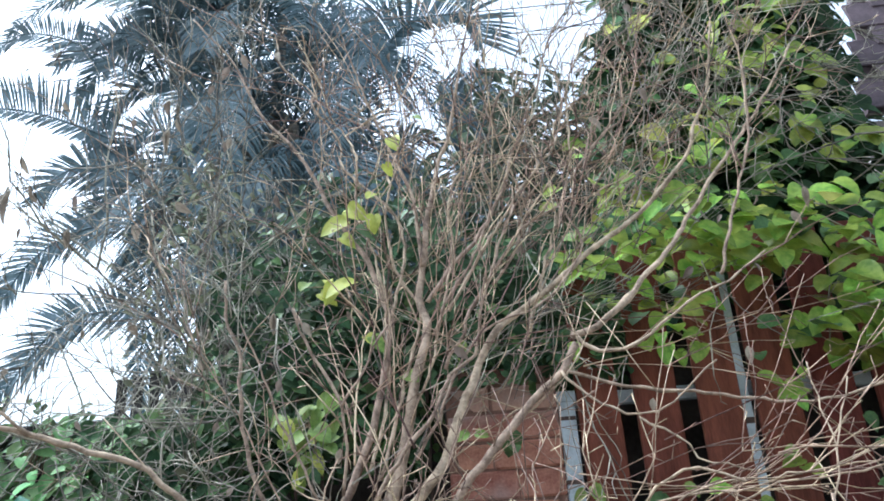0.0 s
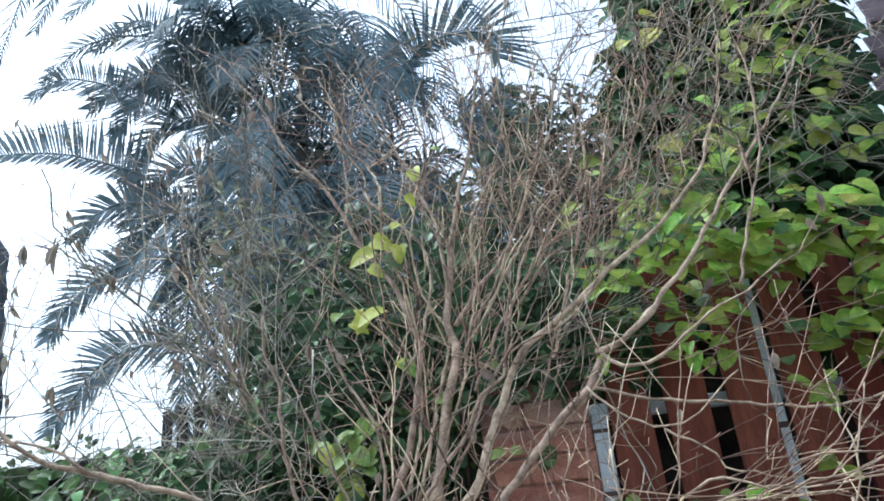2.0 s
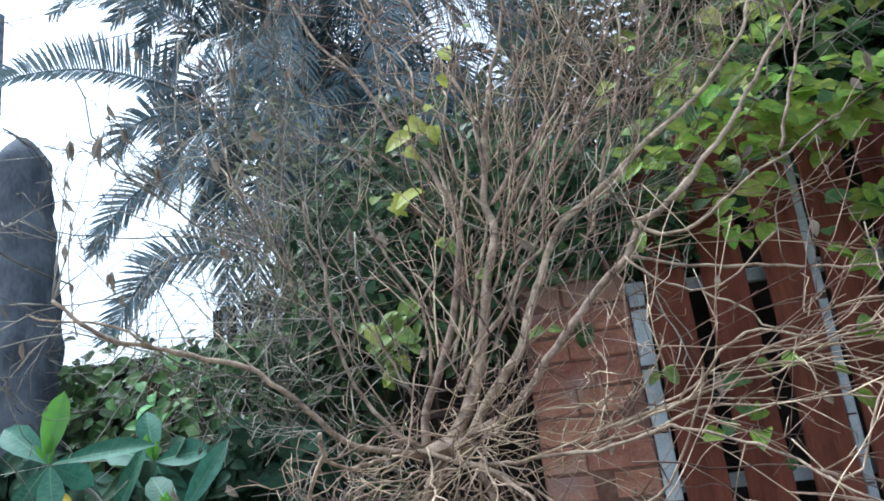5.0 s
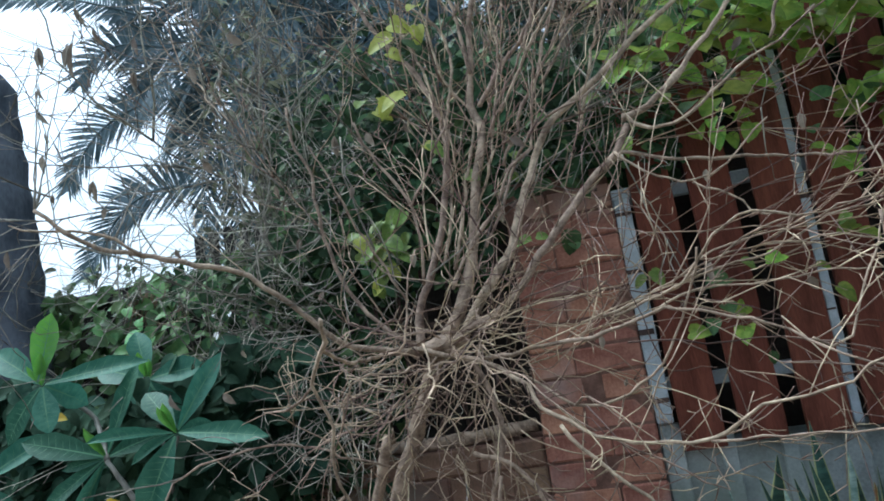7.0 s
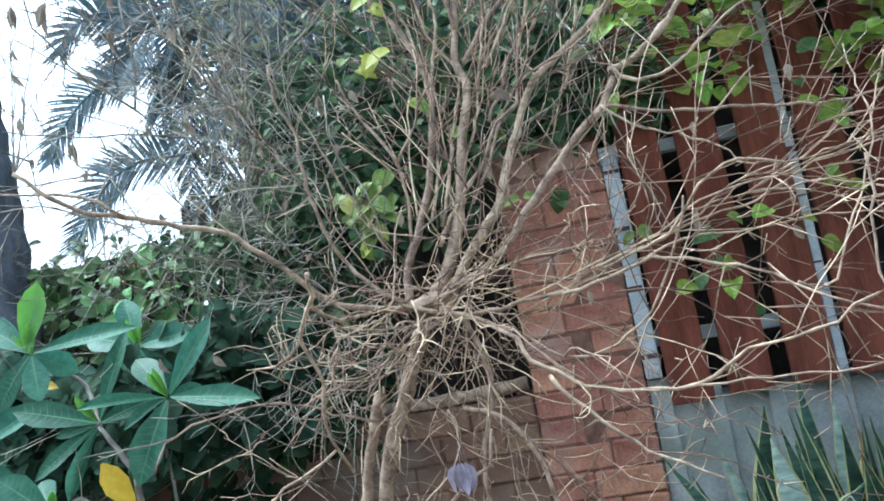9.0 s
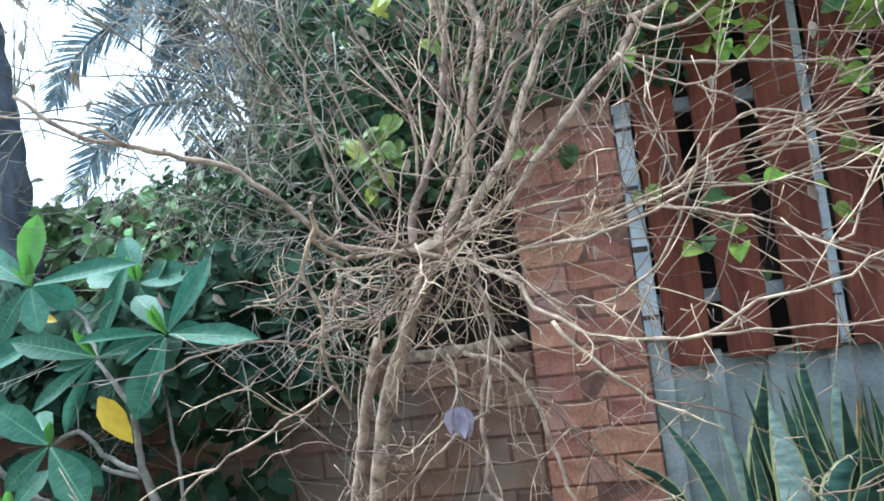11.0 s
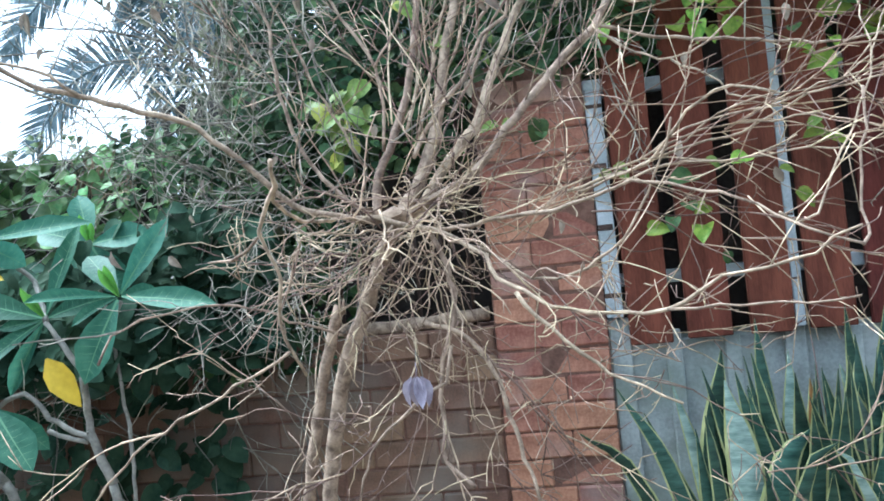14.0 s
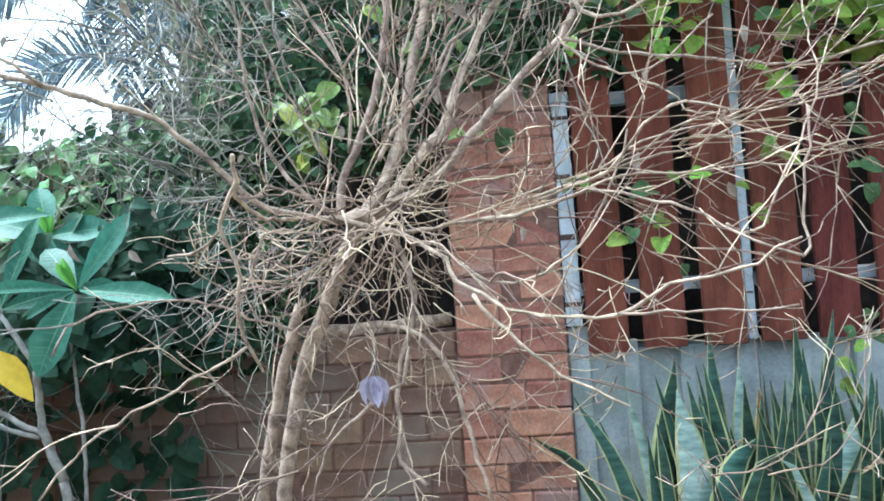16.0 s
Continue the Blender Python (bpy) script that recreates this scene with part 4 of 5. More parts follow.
# sprigs before the fence, on the creepers and in the shrub: distance, then place, size and hue of each leaf
HEART_FRESH = [leaf_soup(0.1, 0.08, "heart", f, d).mesh("leaf", LEAF_FRESH) for f, d in ((0.2, 0.3), (0.4, 0.4))]
HUES = {"f": HEART_FRESH, "b": HEART, "g": HEART + HEART_DARK, "d": HEART_DARK, "y": HEART_YELLOW, "o": HEART_OLIVE}
SPRIGS = (
    # before the fence
    (2.25, ((0.663, 1.487, 0.8, "b"), (0.792, 1.471, 0.98, "b"), (0.775, 1.627, 1.26, "d"), (0.922, 1.667, 0.91, "b"), (0.817, 1.536, 0.77, "b"), (0.754, 1.553, 0.87, "d"), (0.707, 1.507, 0.77, "d"))),
    (2.25, ((0.531, 1.678, 0.7, "o"), (0.597, 1.692, 0.87, "o"), (1.058, 1.626, 0.49, "b"), (1.097, 1.541, 0.7, "b"), (1.164, 1.725, 0.77, "b"), (1.192, 1.699, 0.87, "b"), (1.146, 1.761, 0.63, "o"), (0.854, 1.387, 0.52, "d"), (0.859, 1.676, 0.7, "o"))),
    # at the head of the pillar
    (2.3, ((0.187, 1.863, 0.82, "o"), (0.252, 1.871, 0.61, "o"), (0.331, 1.85, 1.11, "d"), (0.293, 1.834, 0.78, "d"), (0.355, 1.825, 0.68, "d"), (0.198, 2.114, 0.82, "o"), (0.212, 2.158, 0.68, "o"), (0.282, 2.043, 0.93, "d"))),
    # under the vine
    (2.2, ((0.56, 2.107, 0.68, "b"), (0.875, 2.138, 0.96, "g"), (0.837, 2.088, 0.85, "b"), (0.944, 2.06, 0.89, "b"), (1.109, 1.956, 0.79, "b"), (1.188, 1.921, 1.06, "b"), (1.215, 2.07, 1.02, "b"), (1.12, 2.042, 0.75, "g"), (0.881, 2.063, 0.68, "b"), (0.816, 2.117, 0.72, "g"), (0.927, 2.106, 0.68, "b"))),
    (2.2, ((1.399, 1.826, 0.8, "d"), (1.399, 1.75, 0.8, "g"), (1.412, 1.651, 0.9, "d"), (1.362, 1.648, 0.6, "d"), (1.397, 1.569, 0.8, "d"), (1.134, 1.947, 0.55, "g"), (1.2, 1.909, 0.65, "b"))),
    (2.2, ((1.378, 2.042, 0.95, "g"), (1.436, 2.082, 0.95, "g"), (1.316, 2.11, 1.0, "b"), (1.231, 2.142, 0.9, "g"), (1.156, 2.119, 1.0, "g"), (1.217, 2.065, 0.8, "b"), (1.209, 1.97, 0.7, "g"))),
    (2.25, ((1.333, 1.167, 0.63, "g"), (1.345, 1.124, 0.59, "g"), (1.321, 1.066, 0.63, "b"), (1.334, 0.99, 0.77, "b"), (1.302, 0.992, 0.63, "g"), (1.385, 1.206, 0.7, "d"), (1.403, 1.138, 0.7, "d"))),
) + (
    # yellowing leaves in the shrub
    (1.6, ((-0.038, 2.343, 0.9, "y"), (0.013, 2.367, 0.75, "y"), (0.047, 2.309, 0.7, "d"), (0.063, 2.327, 0.6, "y"), (-0.004, 2.293, 0.55, "y"))),
    (1.62, ((-0.003, 2.153, 0.94, "y"), (-0.042, 2.164, 0.68, "y"), (-0.08, 2.161, 0.63, "y"), (-0.113, 2.177, 0.53, "o"), (0.066, 2.026, 0.56, "o"), (0.034, 2.038, 0.51, "y"), (0.137, 1.943, 0.61, "o"), (-0.063, 2.2, 0.43, "y"))),
    (1.6, ((0.136, 2.54, 0.65, "y"), (0.062, 2.419, 0.6, "y"), (0.105, 2.483, 0.43, "y"), (0.185, 2.609, 0.45, "o"))),
    (1.9, ((-0.159, 1.959, 0.65, "o"), (-0.127, 1.942, 0.68, "o"), (-0.191, 1.921, 0.65, "o"), (-0.229, 1.882, 0.74, "y"), (-0.164, 1.86, 0.89, "o"), (-0.206, 1.849, 0.71, "o"), (-0.192, 1.793, 0.74, "o"), (-0.221, 1.751, 0.65, "y"), (-0.131, 1.864, 0.65, "o"), (-0.254, 1.901, 0.59, "o"), (-0.17, 1.806, 0.65, "o"), (-0.239, 1.844, 0.59, "o"), (-0.279, 1.908, 0.53, "o"))),
    (1.9, ((-0.192, 1.926, 0.59, "o"), (-0.162, 1.905, 0.62, "o"), (-0.221, 1.89, 0.62, "o"), (-0.175, 1.859, 0.71, "y"), (-0.136, 1.846, 0.65, "o"), (-0.203, 1.832, 0.71, "o"), (-0.243, 1.845, 0.56, "o"), (-0.158, 1.793, 0.65, "y"), (-0.193, 1.774, 0.62, "o"), (-0.255, 1.88, 0.56, "o"), (-0.123, 1.82, 0.56, "o"), (-0.221, 1.746, 0.59, "o"), (-0.132, 1.885, 0.56, "o"))),
) + (
    # on the far creeper
    (2.6, ((-1.141, 1.984, 1.05, "f"), (-1.081, 1.969, 0.88, "f"), (-1.211, 1.907, 0.93, "f"), (-1.139, 1.886, 0.8, "f"), (-1.363, 1.893, 0.72, "f"), (-1.355, 1.845, 0.88, "f"), (-1.522, 1.832, 1.13, "f"), (-1.435, 1.809, 0.8, "f"), (-0.975, 1.819, 0.8, "o"), (-0.914, 1.833, 0.76, "o"), (-0.994, 1.866, 0.72, "f"), (-1.466, 1.883, 0.8, "f"))),
    (2.55, ((-1.543, 1.763, 0.87, "f"), (-1.382, 1.743, 0.91, "f"), (-1.287, 1.821, 0.71, "f"), (-1.488, 1.939, 0.79, "f"), (-1.169, 1.784, 0.59, "f"), (-1.235, 1.848, 0.71, "f"), (-1.602, 1.679, 0.79, "f"), (-0.965, 2.013, 0.79, "o"), (-1.634, 1.878, 0.71, "f"))),
) + (
    # beside the tall limb
    (2.1, ((0.723, 2.339, 0.98, "b"), (0.689, 2.297, 0.91, "g"), (0.587, 2.418, 0.91, "o"), (0.626, 2.437, 0.78, "o"), (0.48, 2.235, 0.98, "o"), (0.971, 2.55, 0.85, "b"), (1.026, 2.926, 0.82, "b"), (1.096, 2.849, 0.82, "b"), (0.948, 3.015, 0.72, "o"), (0.979, 3.031, 0.65, "o"), (1.133, 2.852, 0.65, "g"))),
)
for far_off, spots in SPRIGS:
    sprig = thing("vine_sprig", "small sprig of heart-shaped vine leaves among the twigs", "climbing plant", "vine sprigs")
    st = Soup()
    mid = Vector((sum(q[0] for q in spots) / len(spots), far_off + 0.05, sum(q[1] for q in spots) / len(spots) + 0.03))
    for x, z, size, hue in spots:
        p = Vector((x, far_off + rng.gauss(0, 0.02), z))
        ahead, up = shingle(rng)
        ahead = (ahead + Vector((0, 0, -0.35 if far_off < 2.1 else 0.0))).normalized()
        piece("leaf", rng.choice(HUES[hue]), aim(p - ahead * 0.04 * size, ahead + jitter(rng, 0.25), up + Vector((0, -0.4, 0)) + jitter(rng, 0.2), size * (0.82 if far_off < 2.1 or hue == "b" else 0.7)), sprig)
        st.tube([p, p.lerp(mid, 0.4) + jitter(rng, 0.012), mid], [0.0012, 0.0015, 0.002], 3)
    part("stem_tangle", st, TWIG, sprig)

# hedge of mixed creepers behind the shrub
hedge = thing("creeper_hedge", "dense dark green creepers over the low wall", "hedge")


def hedge_place(rng):
    x = rng.uniform(-1.0, 0.75)
    z = rng.uniform(1.12, 2.6 + 0.3 * math.sin(3.2 * x + 2.0))
    if x < -0.72 and z > 1.75:
        z -= 0.6
    if x > -0.4 and z < 1.8:
        z += 0.75
    if x > 0.05 and z < 2.05:
        x -= 1.2
    return Vector((x, rng.uniform(2.3, 2.85), z))


# hedge leaves in the deep-shade copy: their shade is painted, not cast
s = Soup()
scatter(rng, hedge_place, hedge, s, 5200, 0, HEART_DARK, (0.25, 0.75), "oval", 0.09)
tagged(part("foliage", s, LEAF_DEEP, hedge, "small green leaves in a deep-shade tone"), kind="stuff")
s = Soup()
scatter(rng, hedge_place, hedge, s, 2000, 0, HEART_DARK, (0.3, 0.7), "oval", 0.09)
tagged(part("pale_foliage", s, LEAF_DARK, hedge, "scattered lighter leaves"), kind="stuff")
s = Soup()
for _ in range(34):
    p = hedge_place(rng) - Vector((0, 0.15, 0))
    grow(s, p, (rng.gauss(0, 0.5), rng.gauss(-0.1, 0.2), rng.gauss(0.2, 1.0)), rng.uniform(0.3, 0.8), rng.uniform(0.002, 0.004), rng, 1)
tagged(part("stem_tangle", s, TWIG_DARK, hedge, "grey dry creeper stems"), kind="stuff")

# leaves reach forward to shade the wall; their colour holds shade as well
s = Soup()
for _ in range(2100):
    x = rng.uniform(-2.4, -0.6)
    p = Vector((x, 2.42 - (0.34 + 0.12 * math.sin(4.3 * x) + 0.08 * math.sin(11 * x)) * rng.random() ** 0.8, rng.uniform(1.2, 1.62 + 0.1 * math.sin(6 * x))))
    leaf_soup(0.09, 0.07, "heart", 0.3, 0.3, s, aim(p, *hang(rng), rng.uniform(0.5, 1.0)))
tagged(part("overhang_foliage", s, LEAF_WALL, hedge, "shade-toned leaves hanging over the wall"), kind="stuff")

# creeper low on the wall, with the shade there put into its leaf colour
wall_vine = thing("wall_creeper", "creeper before the brick wall, its leaves darkened for shade", "climbing plant")
s = Soup()
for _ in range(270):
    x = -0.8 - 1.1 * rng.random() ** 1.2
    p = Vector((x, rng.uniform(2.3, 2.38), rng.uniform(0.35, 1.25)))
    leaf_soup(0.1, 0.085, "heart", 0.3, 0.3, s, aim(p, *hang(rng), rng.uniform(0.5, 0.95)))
tagged(part("foliage", s, LEAF_WALL, wall_vine, "heart-shaped leaves in a shade-toned colour"), kind="stuff")
s = Soup()
for _ in range(30):
    p = Vector((rng.uniform(-1.7, -0.5), rng.uniform(2.3, 2.36), rng.uniform(0.6, 1.2)))
    grow(s, p, (rng.gauss(0, 0.6), rng.gauss(-0.1, 0.2), rng.gauss(0.2, 0.8)), rng.uniform(0.3, 0.6), rng.uniform(0.002, 0.003), rng, 1)
tagged(part("stem_tangle", s, TWIG_DARK, wall_vine, "dry creeper stems"), kind="stuff")

# dry creeper standing to the left of the shrub
dry = thing("dry_creeper", "dry olive-brown creeper hanging in a tall clump", "climbing plant")
s, st = Soup(), Soup()


def dry_place(rng):
    z = rng.uniform(1.5, 3.1)
    return Vector((-0.78 - 0.06 * (z - 2) + rng.gauss(0, 0.11), rng.uniform(2.3, 2.8), z))


for _ in range(650):
    leaf_soup(0.055, 0.022, "oval", 0.3, 0.4, s, aim(dry_place(rng), *hang(rng), rng.uniform(0.5, 1.2)))
for _ in range(62):
    grow(st, dry_place(rng), (rng.gauss(0, 0.45), rng.gauss(0, 0.3), rng.gauss(0.1, 1.0)), rng.uniform(0.3, 0.9), rng.uniform(0.002, 0.004), rng, 1)
tagged(part("foliage", s, LEAF_OLIVE, dry, "small olive withered leaves"), kind="stuff")
tagged(part("stem_tangle", st, TWIG_DARK, dry, "grey dry stems"), kind="stuff")

# dark undergrowth between the fence and the palms
thicket = thing("thicket", "dark dense thicket of shrubs under the palms", "shrub")
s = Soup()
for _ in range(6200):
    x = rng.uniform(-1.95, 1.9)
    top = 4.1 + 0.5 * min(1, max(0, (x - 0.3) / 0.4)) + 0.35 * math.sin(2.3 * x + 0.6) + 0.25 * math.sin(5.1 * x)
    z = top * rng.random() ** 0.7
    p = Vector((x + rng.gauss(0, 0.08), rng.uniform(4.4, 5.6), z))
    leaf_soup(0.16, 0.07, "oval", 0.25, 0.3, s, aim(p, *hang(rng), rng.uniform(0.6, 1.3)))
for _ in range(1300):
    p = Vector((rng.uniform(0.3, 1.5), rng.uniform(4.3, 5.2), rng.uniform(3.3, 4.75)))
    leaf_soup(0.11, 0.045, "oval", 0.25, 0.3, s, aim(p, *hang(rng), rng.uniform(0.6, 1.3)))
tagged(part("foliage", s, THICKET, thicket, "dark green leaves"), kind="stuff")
s = Soup()
for _ in range(90):
    p = Vector((rng.uniform(-1.9, 1.8), rng.uniform(4.5, 5.4), rng.uniform(0.0, 2.6)))
    grow(s, p, (rng.gauss(0, 0.4), rng.gauss(0, 0.3), 1), rng.uniform(0.8, 1.8), rng.uniform(0.006, 0.014), rng, 1, step=0.12)
tagged(part("stem_tangle", s, TWIG_DARK, thicket, "dark woody stems"), kind="stuff")

# vines on the far fence
far_vine = thing("far_fence_vine", "green vines covering the dark garden fence", "climbing plant")
s = Soup()
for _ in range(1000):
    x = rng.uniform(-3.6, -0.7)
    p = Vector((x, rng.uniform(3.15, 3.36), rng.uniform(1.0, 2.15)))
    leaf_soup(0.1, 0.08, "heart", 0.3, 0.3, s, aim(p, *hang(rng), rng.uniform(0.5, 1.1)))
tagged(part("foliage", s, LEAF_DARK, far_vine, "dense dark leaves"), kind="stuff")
s = Soup()
st = Soup()
for _ in range(420):
    p = Vector((rng.uniform(-3.0, -0.7), rng.uniform(3.02, 3.2), 2.16 - 0.6 * rng.random() ** 1.4))
    leaf_soup(0.1, 0.08, "heart", 0.3, 0.3, s, aim(p, *hang(rng), rng.uniform(0.5, 1.1)), slot=rng.random() < 0.65)
for _ in range(46):
    p = Vector((rng.uniform(-3.4, -0.8), rng.uniform(3.0, 3.2), rng.uniform(1.8, 2.2)))
    grow(st, p, (rng.gauss(0, 0.8), rng.gauss(-0.1, 0.2), rng.gauss(0.2, 0.5)), rng.uniform(0.3, 0.7), rng.uniform(0.002, 0.004), rng, 1)
for _ in range(90):
    x = rng.uniform(-2.6, -0.8)
    p = Vector((x, rng.uniform(3.2, 3.5), 2.16 + (0.12 + 0.1 * math.sin(5 * x)) * rng.random()))
    leaf_soup(0.06, 0.05, "heart", 0.3, 0.3, s, aim(p, *hang(rng), rng.uniform(0.6, 1.1)))
    if rng.random() < 0.3:
        grow(st, (p.x, p.y, 2.12), (rng.gauss(0, 0.5), 0, 1), p.z - 2.0, 0.002, rng, 0)
tagged(part("stem_tangle", st, TWIG_DARK, far_vine, "grey dry vine stems"), kind="stuff")
tagged(part("top_foliage", s, [LEAF_DARK, LEAF_FRESH], far_vine, "lighter leaves along the cap"), kind="stuff")

# ---- broad-leaved garden plant ----
plant = thing("broadleaf_shrub", "young shrub with whorls of large glossy green leaves", "shrub")
rng = random.Random(8)
BLADE = [leaf_soup(0.22, 0.085, "long", f, d).mesh("leaf", LEAF_BIG, LEAF_RIB) for f, d in ((0.25, 0.1), (0.4, 0.22), (0.15, 0.3))]
BLADE_NEW = leaf_soup(0.16, 0.055, "long", 0.5, -0.1).mesh("leaf", LEAF_NEW, LEAF_RIB)
BLADE_GOLD = leaf_soup(0.17, 0.075, "oval", 0.2, 0.15).mesh("leaf", LEAF_GOLD)
# heart of each whorl, with where each leaf ends and how wide it is
WHORLS = (
    ((-0.802, 1.76, 1.437), ((-0.933, 1.82, 1.587, 0.067), (-0.691, 1.81, 1.629, 0.056), (-0.536, 1.7, 1.413, 0.059), (-1.049, 1.71, 1.472, 0.036), (-0.876, 1.68, 1.249, 0.087), (-0.935, 1.73, 1.389, 0.034), (-0.739, 1.84, 1.458, 0.042))),
    ((-1.053, 1.8, 1.397), ((-1.266, 1.74, 1.478, 0.075), (-1.162, 1.76, 1.386, 0.034), (-1.208, 1.72, 1.29, 0.049), (-1.173, 1.77, 1.206, 0.043), (-1.006, 1.88, 1.651, 0.049), (-0.92, 1.86, 1.452, 0.063), (-1.254, 1.86, 1.345, 0.086))),
    ((-1.166, 1.72, 1.176), ((-1.03, 1.66, 1.036, 0.088), (-1.309, 1.7, 1.292, 0.082), (-1.06, 1.77, 1.055, 0.06), (-1.273, 1.67, 1.083, 0.063), (-1.257, 1.77, 1.277, 0.069))),
) + (
    ((-1.286, 1.84, 1.634), ((-0.939, 1.79, 1.666, 0.059), (-1.468, 1.84, 1.775, 0.082), (-1.19, 1.9, 1.572, 0.073), (-1.405, 1.79, 1.499, 0.073), (-1.226, 1.78, 1.505, 0.07))),
    ((-1.483, 1.8, 1.374), ((-1.283, 1.8, 1.485, 0.072), (-1.334, 1.75, 1.239, 0.08), (-1.669, 1.8, 1.492, 0.072), (-1.666, 1.8, 1.29, 0.072), (-1.519, 1.85, 1.541, 0.066))),
    ((-1.025, 1.98, 1.605), ((-1.204, 1.98, 1.679, 0.088), (-0.859, 1.98, 1.637, 0.082), (-0.925, 1.94, 1.473, 0.088), (-1.085, 2.02, 1.774, 0.069), (-1.129, 1.94, 1.53, 0.085))),
) + (
    ((-1.31, 1.72, 0.995), ((-1.135, 1.67, 0.898, 0.077), (-1.464, 1.72, 1.098, 0.069), (-1.409, 1.67, 0.941, 0.077), (-1.255, 1.77, 1.102, 0.06))),
)
STEMS = (
    ((-0.8, 1.8, -0.05), (-0.83, 1.8, 0.5), (-0.882, 1.79, 0.936)),
    ((-0.882, 1.79, 0.936), (-0.931, 1.79, 1.051), (-0.939, 1.79, 1.137), (-0.947, 1.79, 1.231)),
    ((-0.947, 1.79, 1.231), (-0.985, 1.79, 1.297), (-1.046, 1.79, 1.391)),
    ((-0.947, 1.79, 1.231), (-0.891, 1.79, 1.276), (-0.843, 1.79, 1.362), (-0.82, 1.79, 1.428)),
    ((-0.935, 1.79, 1.056), (-1.054, 1.79, 1.127), (-1.128, 1.79, 1.196), (-1.216, 1.79, 1.165)),
    ((-0.948, 1.79, 1.054), (-1.007, 1.79, 1.068), (-1.061, 1.79, 1.088)),
    ((-1.046, 1.79, 1.391), (-1.129, 1.88, 1.455), (-1.2, 1.93, 1.53), (-1.286, 1.86, 1.62)),
    ((-1.205, 1.79, 0.955), (-1.255, 1.79, 1.002), (-1.333, 1.79, 1.055), (-1.435, 1.79, 1.159), (-1.475, 1.79, 1.358)),
    ((-0.8, 1.8, 0.0), (-0.95, 1.76, 0.5), (-1.205, 1.79, 0.955)),
    ((-0.83, 1.8, 0.5), (-0.9, 1.9, 1.1), (-1.025, 1.98, 1.6)),
    ((-1.205, 1.79, 0.955), (-1.28, 1.75, 0.97), (-1.31, 1.72, 0.995)),
)
for c in STEMS:
    s = Soup()
    line = smooth_line(c, 0.03, 0.002, rng)
    thick = 0.006 if c[-1][1] > 1.9 else 0.015 if c[0][2] < 0.1 else 0.0115 if c[0][2] < 1.0 else 0.008
    s.tube(line, [r * rng.uniform(0.88, 1.14) for r in taper(len(line), thick, thick * 0.8)], 8)
    for k in range(1, len(line) - 1, 2):
        a = rng.uniform(0, 6.28)
        s.tube([line[k], line[k] + Vector((math.cos(a), math.sin(a), 0.2)) * thick * 1.15], [thick * 0.5, thick * 0.3], 5)
    part("stem", s, STEM_GREY, plant, "grey knobbly stem")
for w, tips in WHORLS:
    w = Vector(w)
    for x, y, z, wide in tips:
        out = Vector((x, y, z)) - w
        long = out.length / 0.21
        piece("leaf", rng.choice(BLADE), aim(w + out * 0.04, out, (0.34 + rng.gauss(0, 0.2), -1.0, 0.6)) @ Matrix.Diagonal((wide / 0.074, long, long, 1)), plant)
    for i in range(2):
        a = rng.uniform(0, 6.28)
        piece("leaf", BLADE_NEW, aim(w, (math.cos(a) * 0.45, -0.3, 1), (math.cos(a) * 0.4, -1, 0.2), rng.uniform(0.45, 0.7)), plant)
piece("leaf", BLADE_NEW, aim((-1.286, 1.82, 1.64), (0.03, 0.05, 0.21), (0.4, -1, 0.1)) @ Matrix.Diagonal((1.5, 1.35, 1.3, 1)), plant)
piece("leaf", BLADE_GOLD, aim((-0.999, 1.72, 1.293), (0.094, -0.02, -0.127), (0.3, -1, 0.2), 0.94), plant)
piece("leaf", BLADE_GOLD, aim((-1.31, 1.9, 1.54), (0.9, -0.3, -0.2), (0, -1, 0.6), 0.4), plant)

# ---- snake plants ----
rng = random.Random(14)


def blade(low, tip, foot, width, rng, mats, turn=0.7):
    """A strap leaf from its foot through a lower place to its tip, cupped, twisting a little, with a pale margin."""
    s = Soup()
    line = smooth_line([foot, low, tip], 0.05)
    n, twist, start = len(line) - 1, rng.gauss(0, turn), rng.gauss(0, 0.5 * turn)
    rows = []
    for i, c in enumerate(line):
        t = i / n
        w = max(0.5 * width * min(1.0, 0.45 + 0.9 * t) * (1 - max(0, (t - 0.62) / 0.38) ** 1.7), 0.0012) * (1 + 0.05 * math.sin(9 * t + start))
        a = start + twist * (t - 0.7)
        ahead = (line[min(i + 1, n)] - line[max(i - 1, 0)]).normalized()
        flat = Vector((math.cos(a), math.sin(a), 0))
        flat = (flat - ahead * flat.dot(ahead)).normalized()
        back = flat.cross(ahead)
        rows.append([c + flat * u * w - back * (0.3 * w * u * u) for u in (-1, -0.8, -0.35, 0.35, 0.8, 1)])
    s.v = [tuple(p) for row in rows for p in row]
    for slot, cols in ((1, (0, 4)), (0, (1, 2, 3))):
        s.f += [(i * 6 + j, i * 6 + j + 1, (i + 1) * 6 + j + 1, (i + 1) * 6 + j) for i in range(n) for j in cols]
        s.m += [slot] * (n * len(cols))
    return s.mesh("leaf", *mats)


TONES = {"d": (SNAKE, SNAKE_EDGE), "m": (SNAKE, SNAKE_EDGE), "p": (SNAKE_PALE, SNAKE_EDGE), "r": (SNAKE_BROWN, SNAKE_EDGE)}
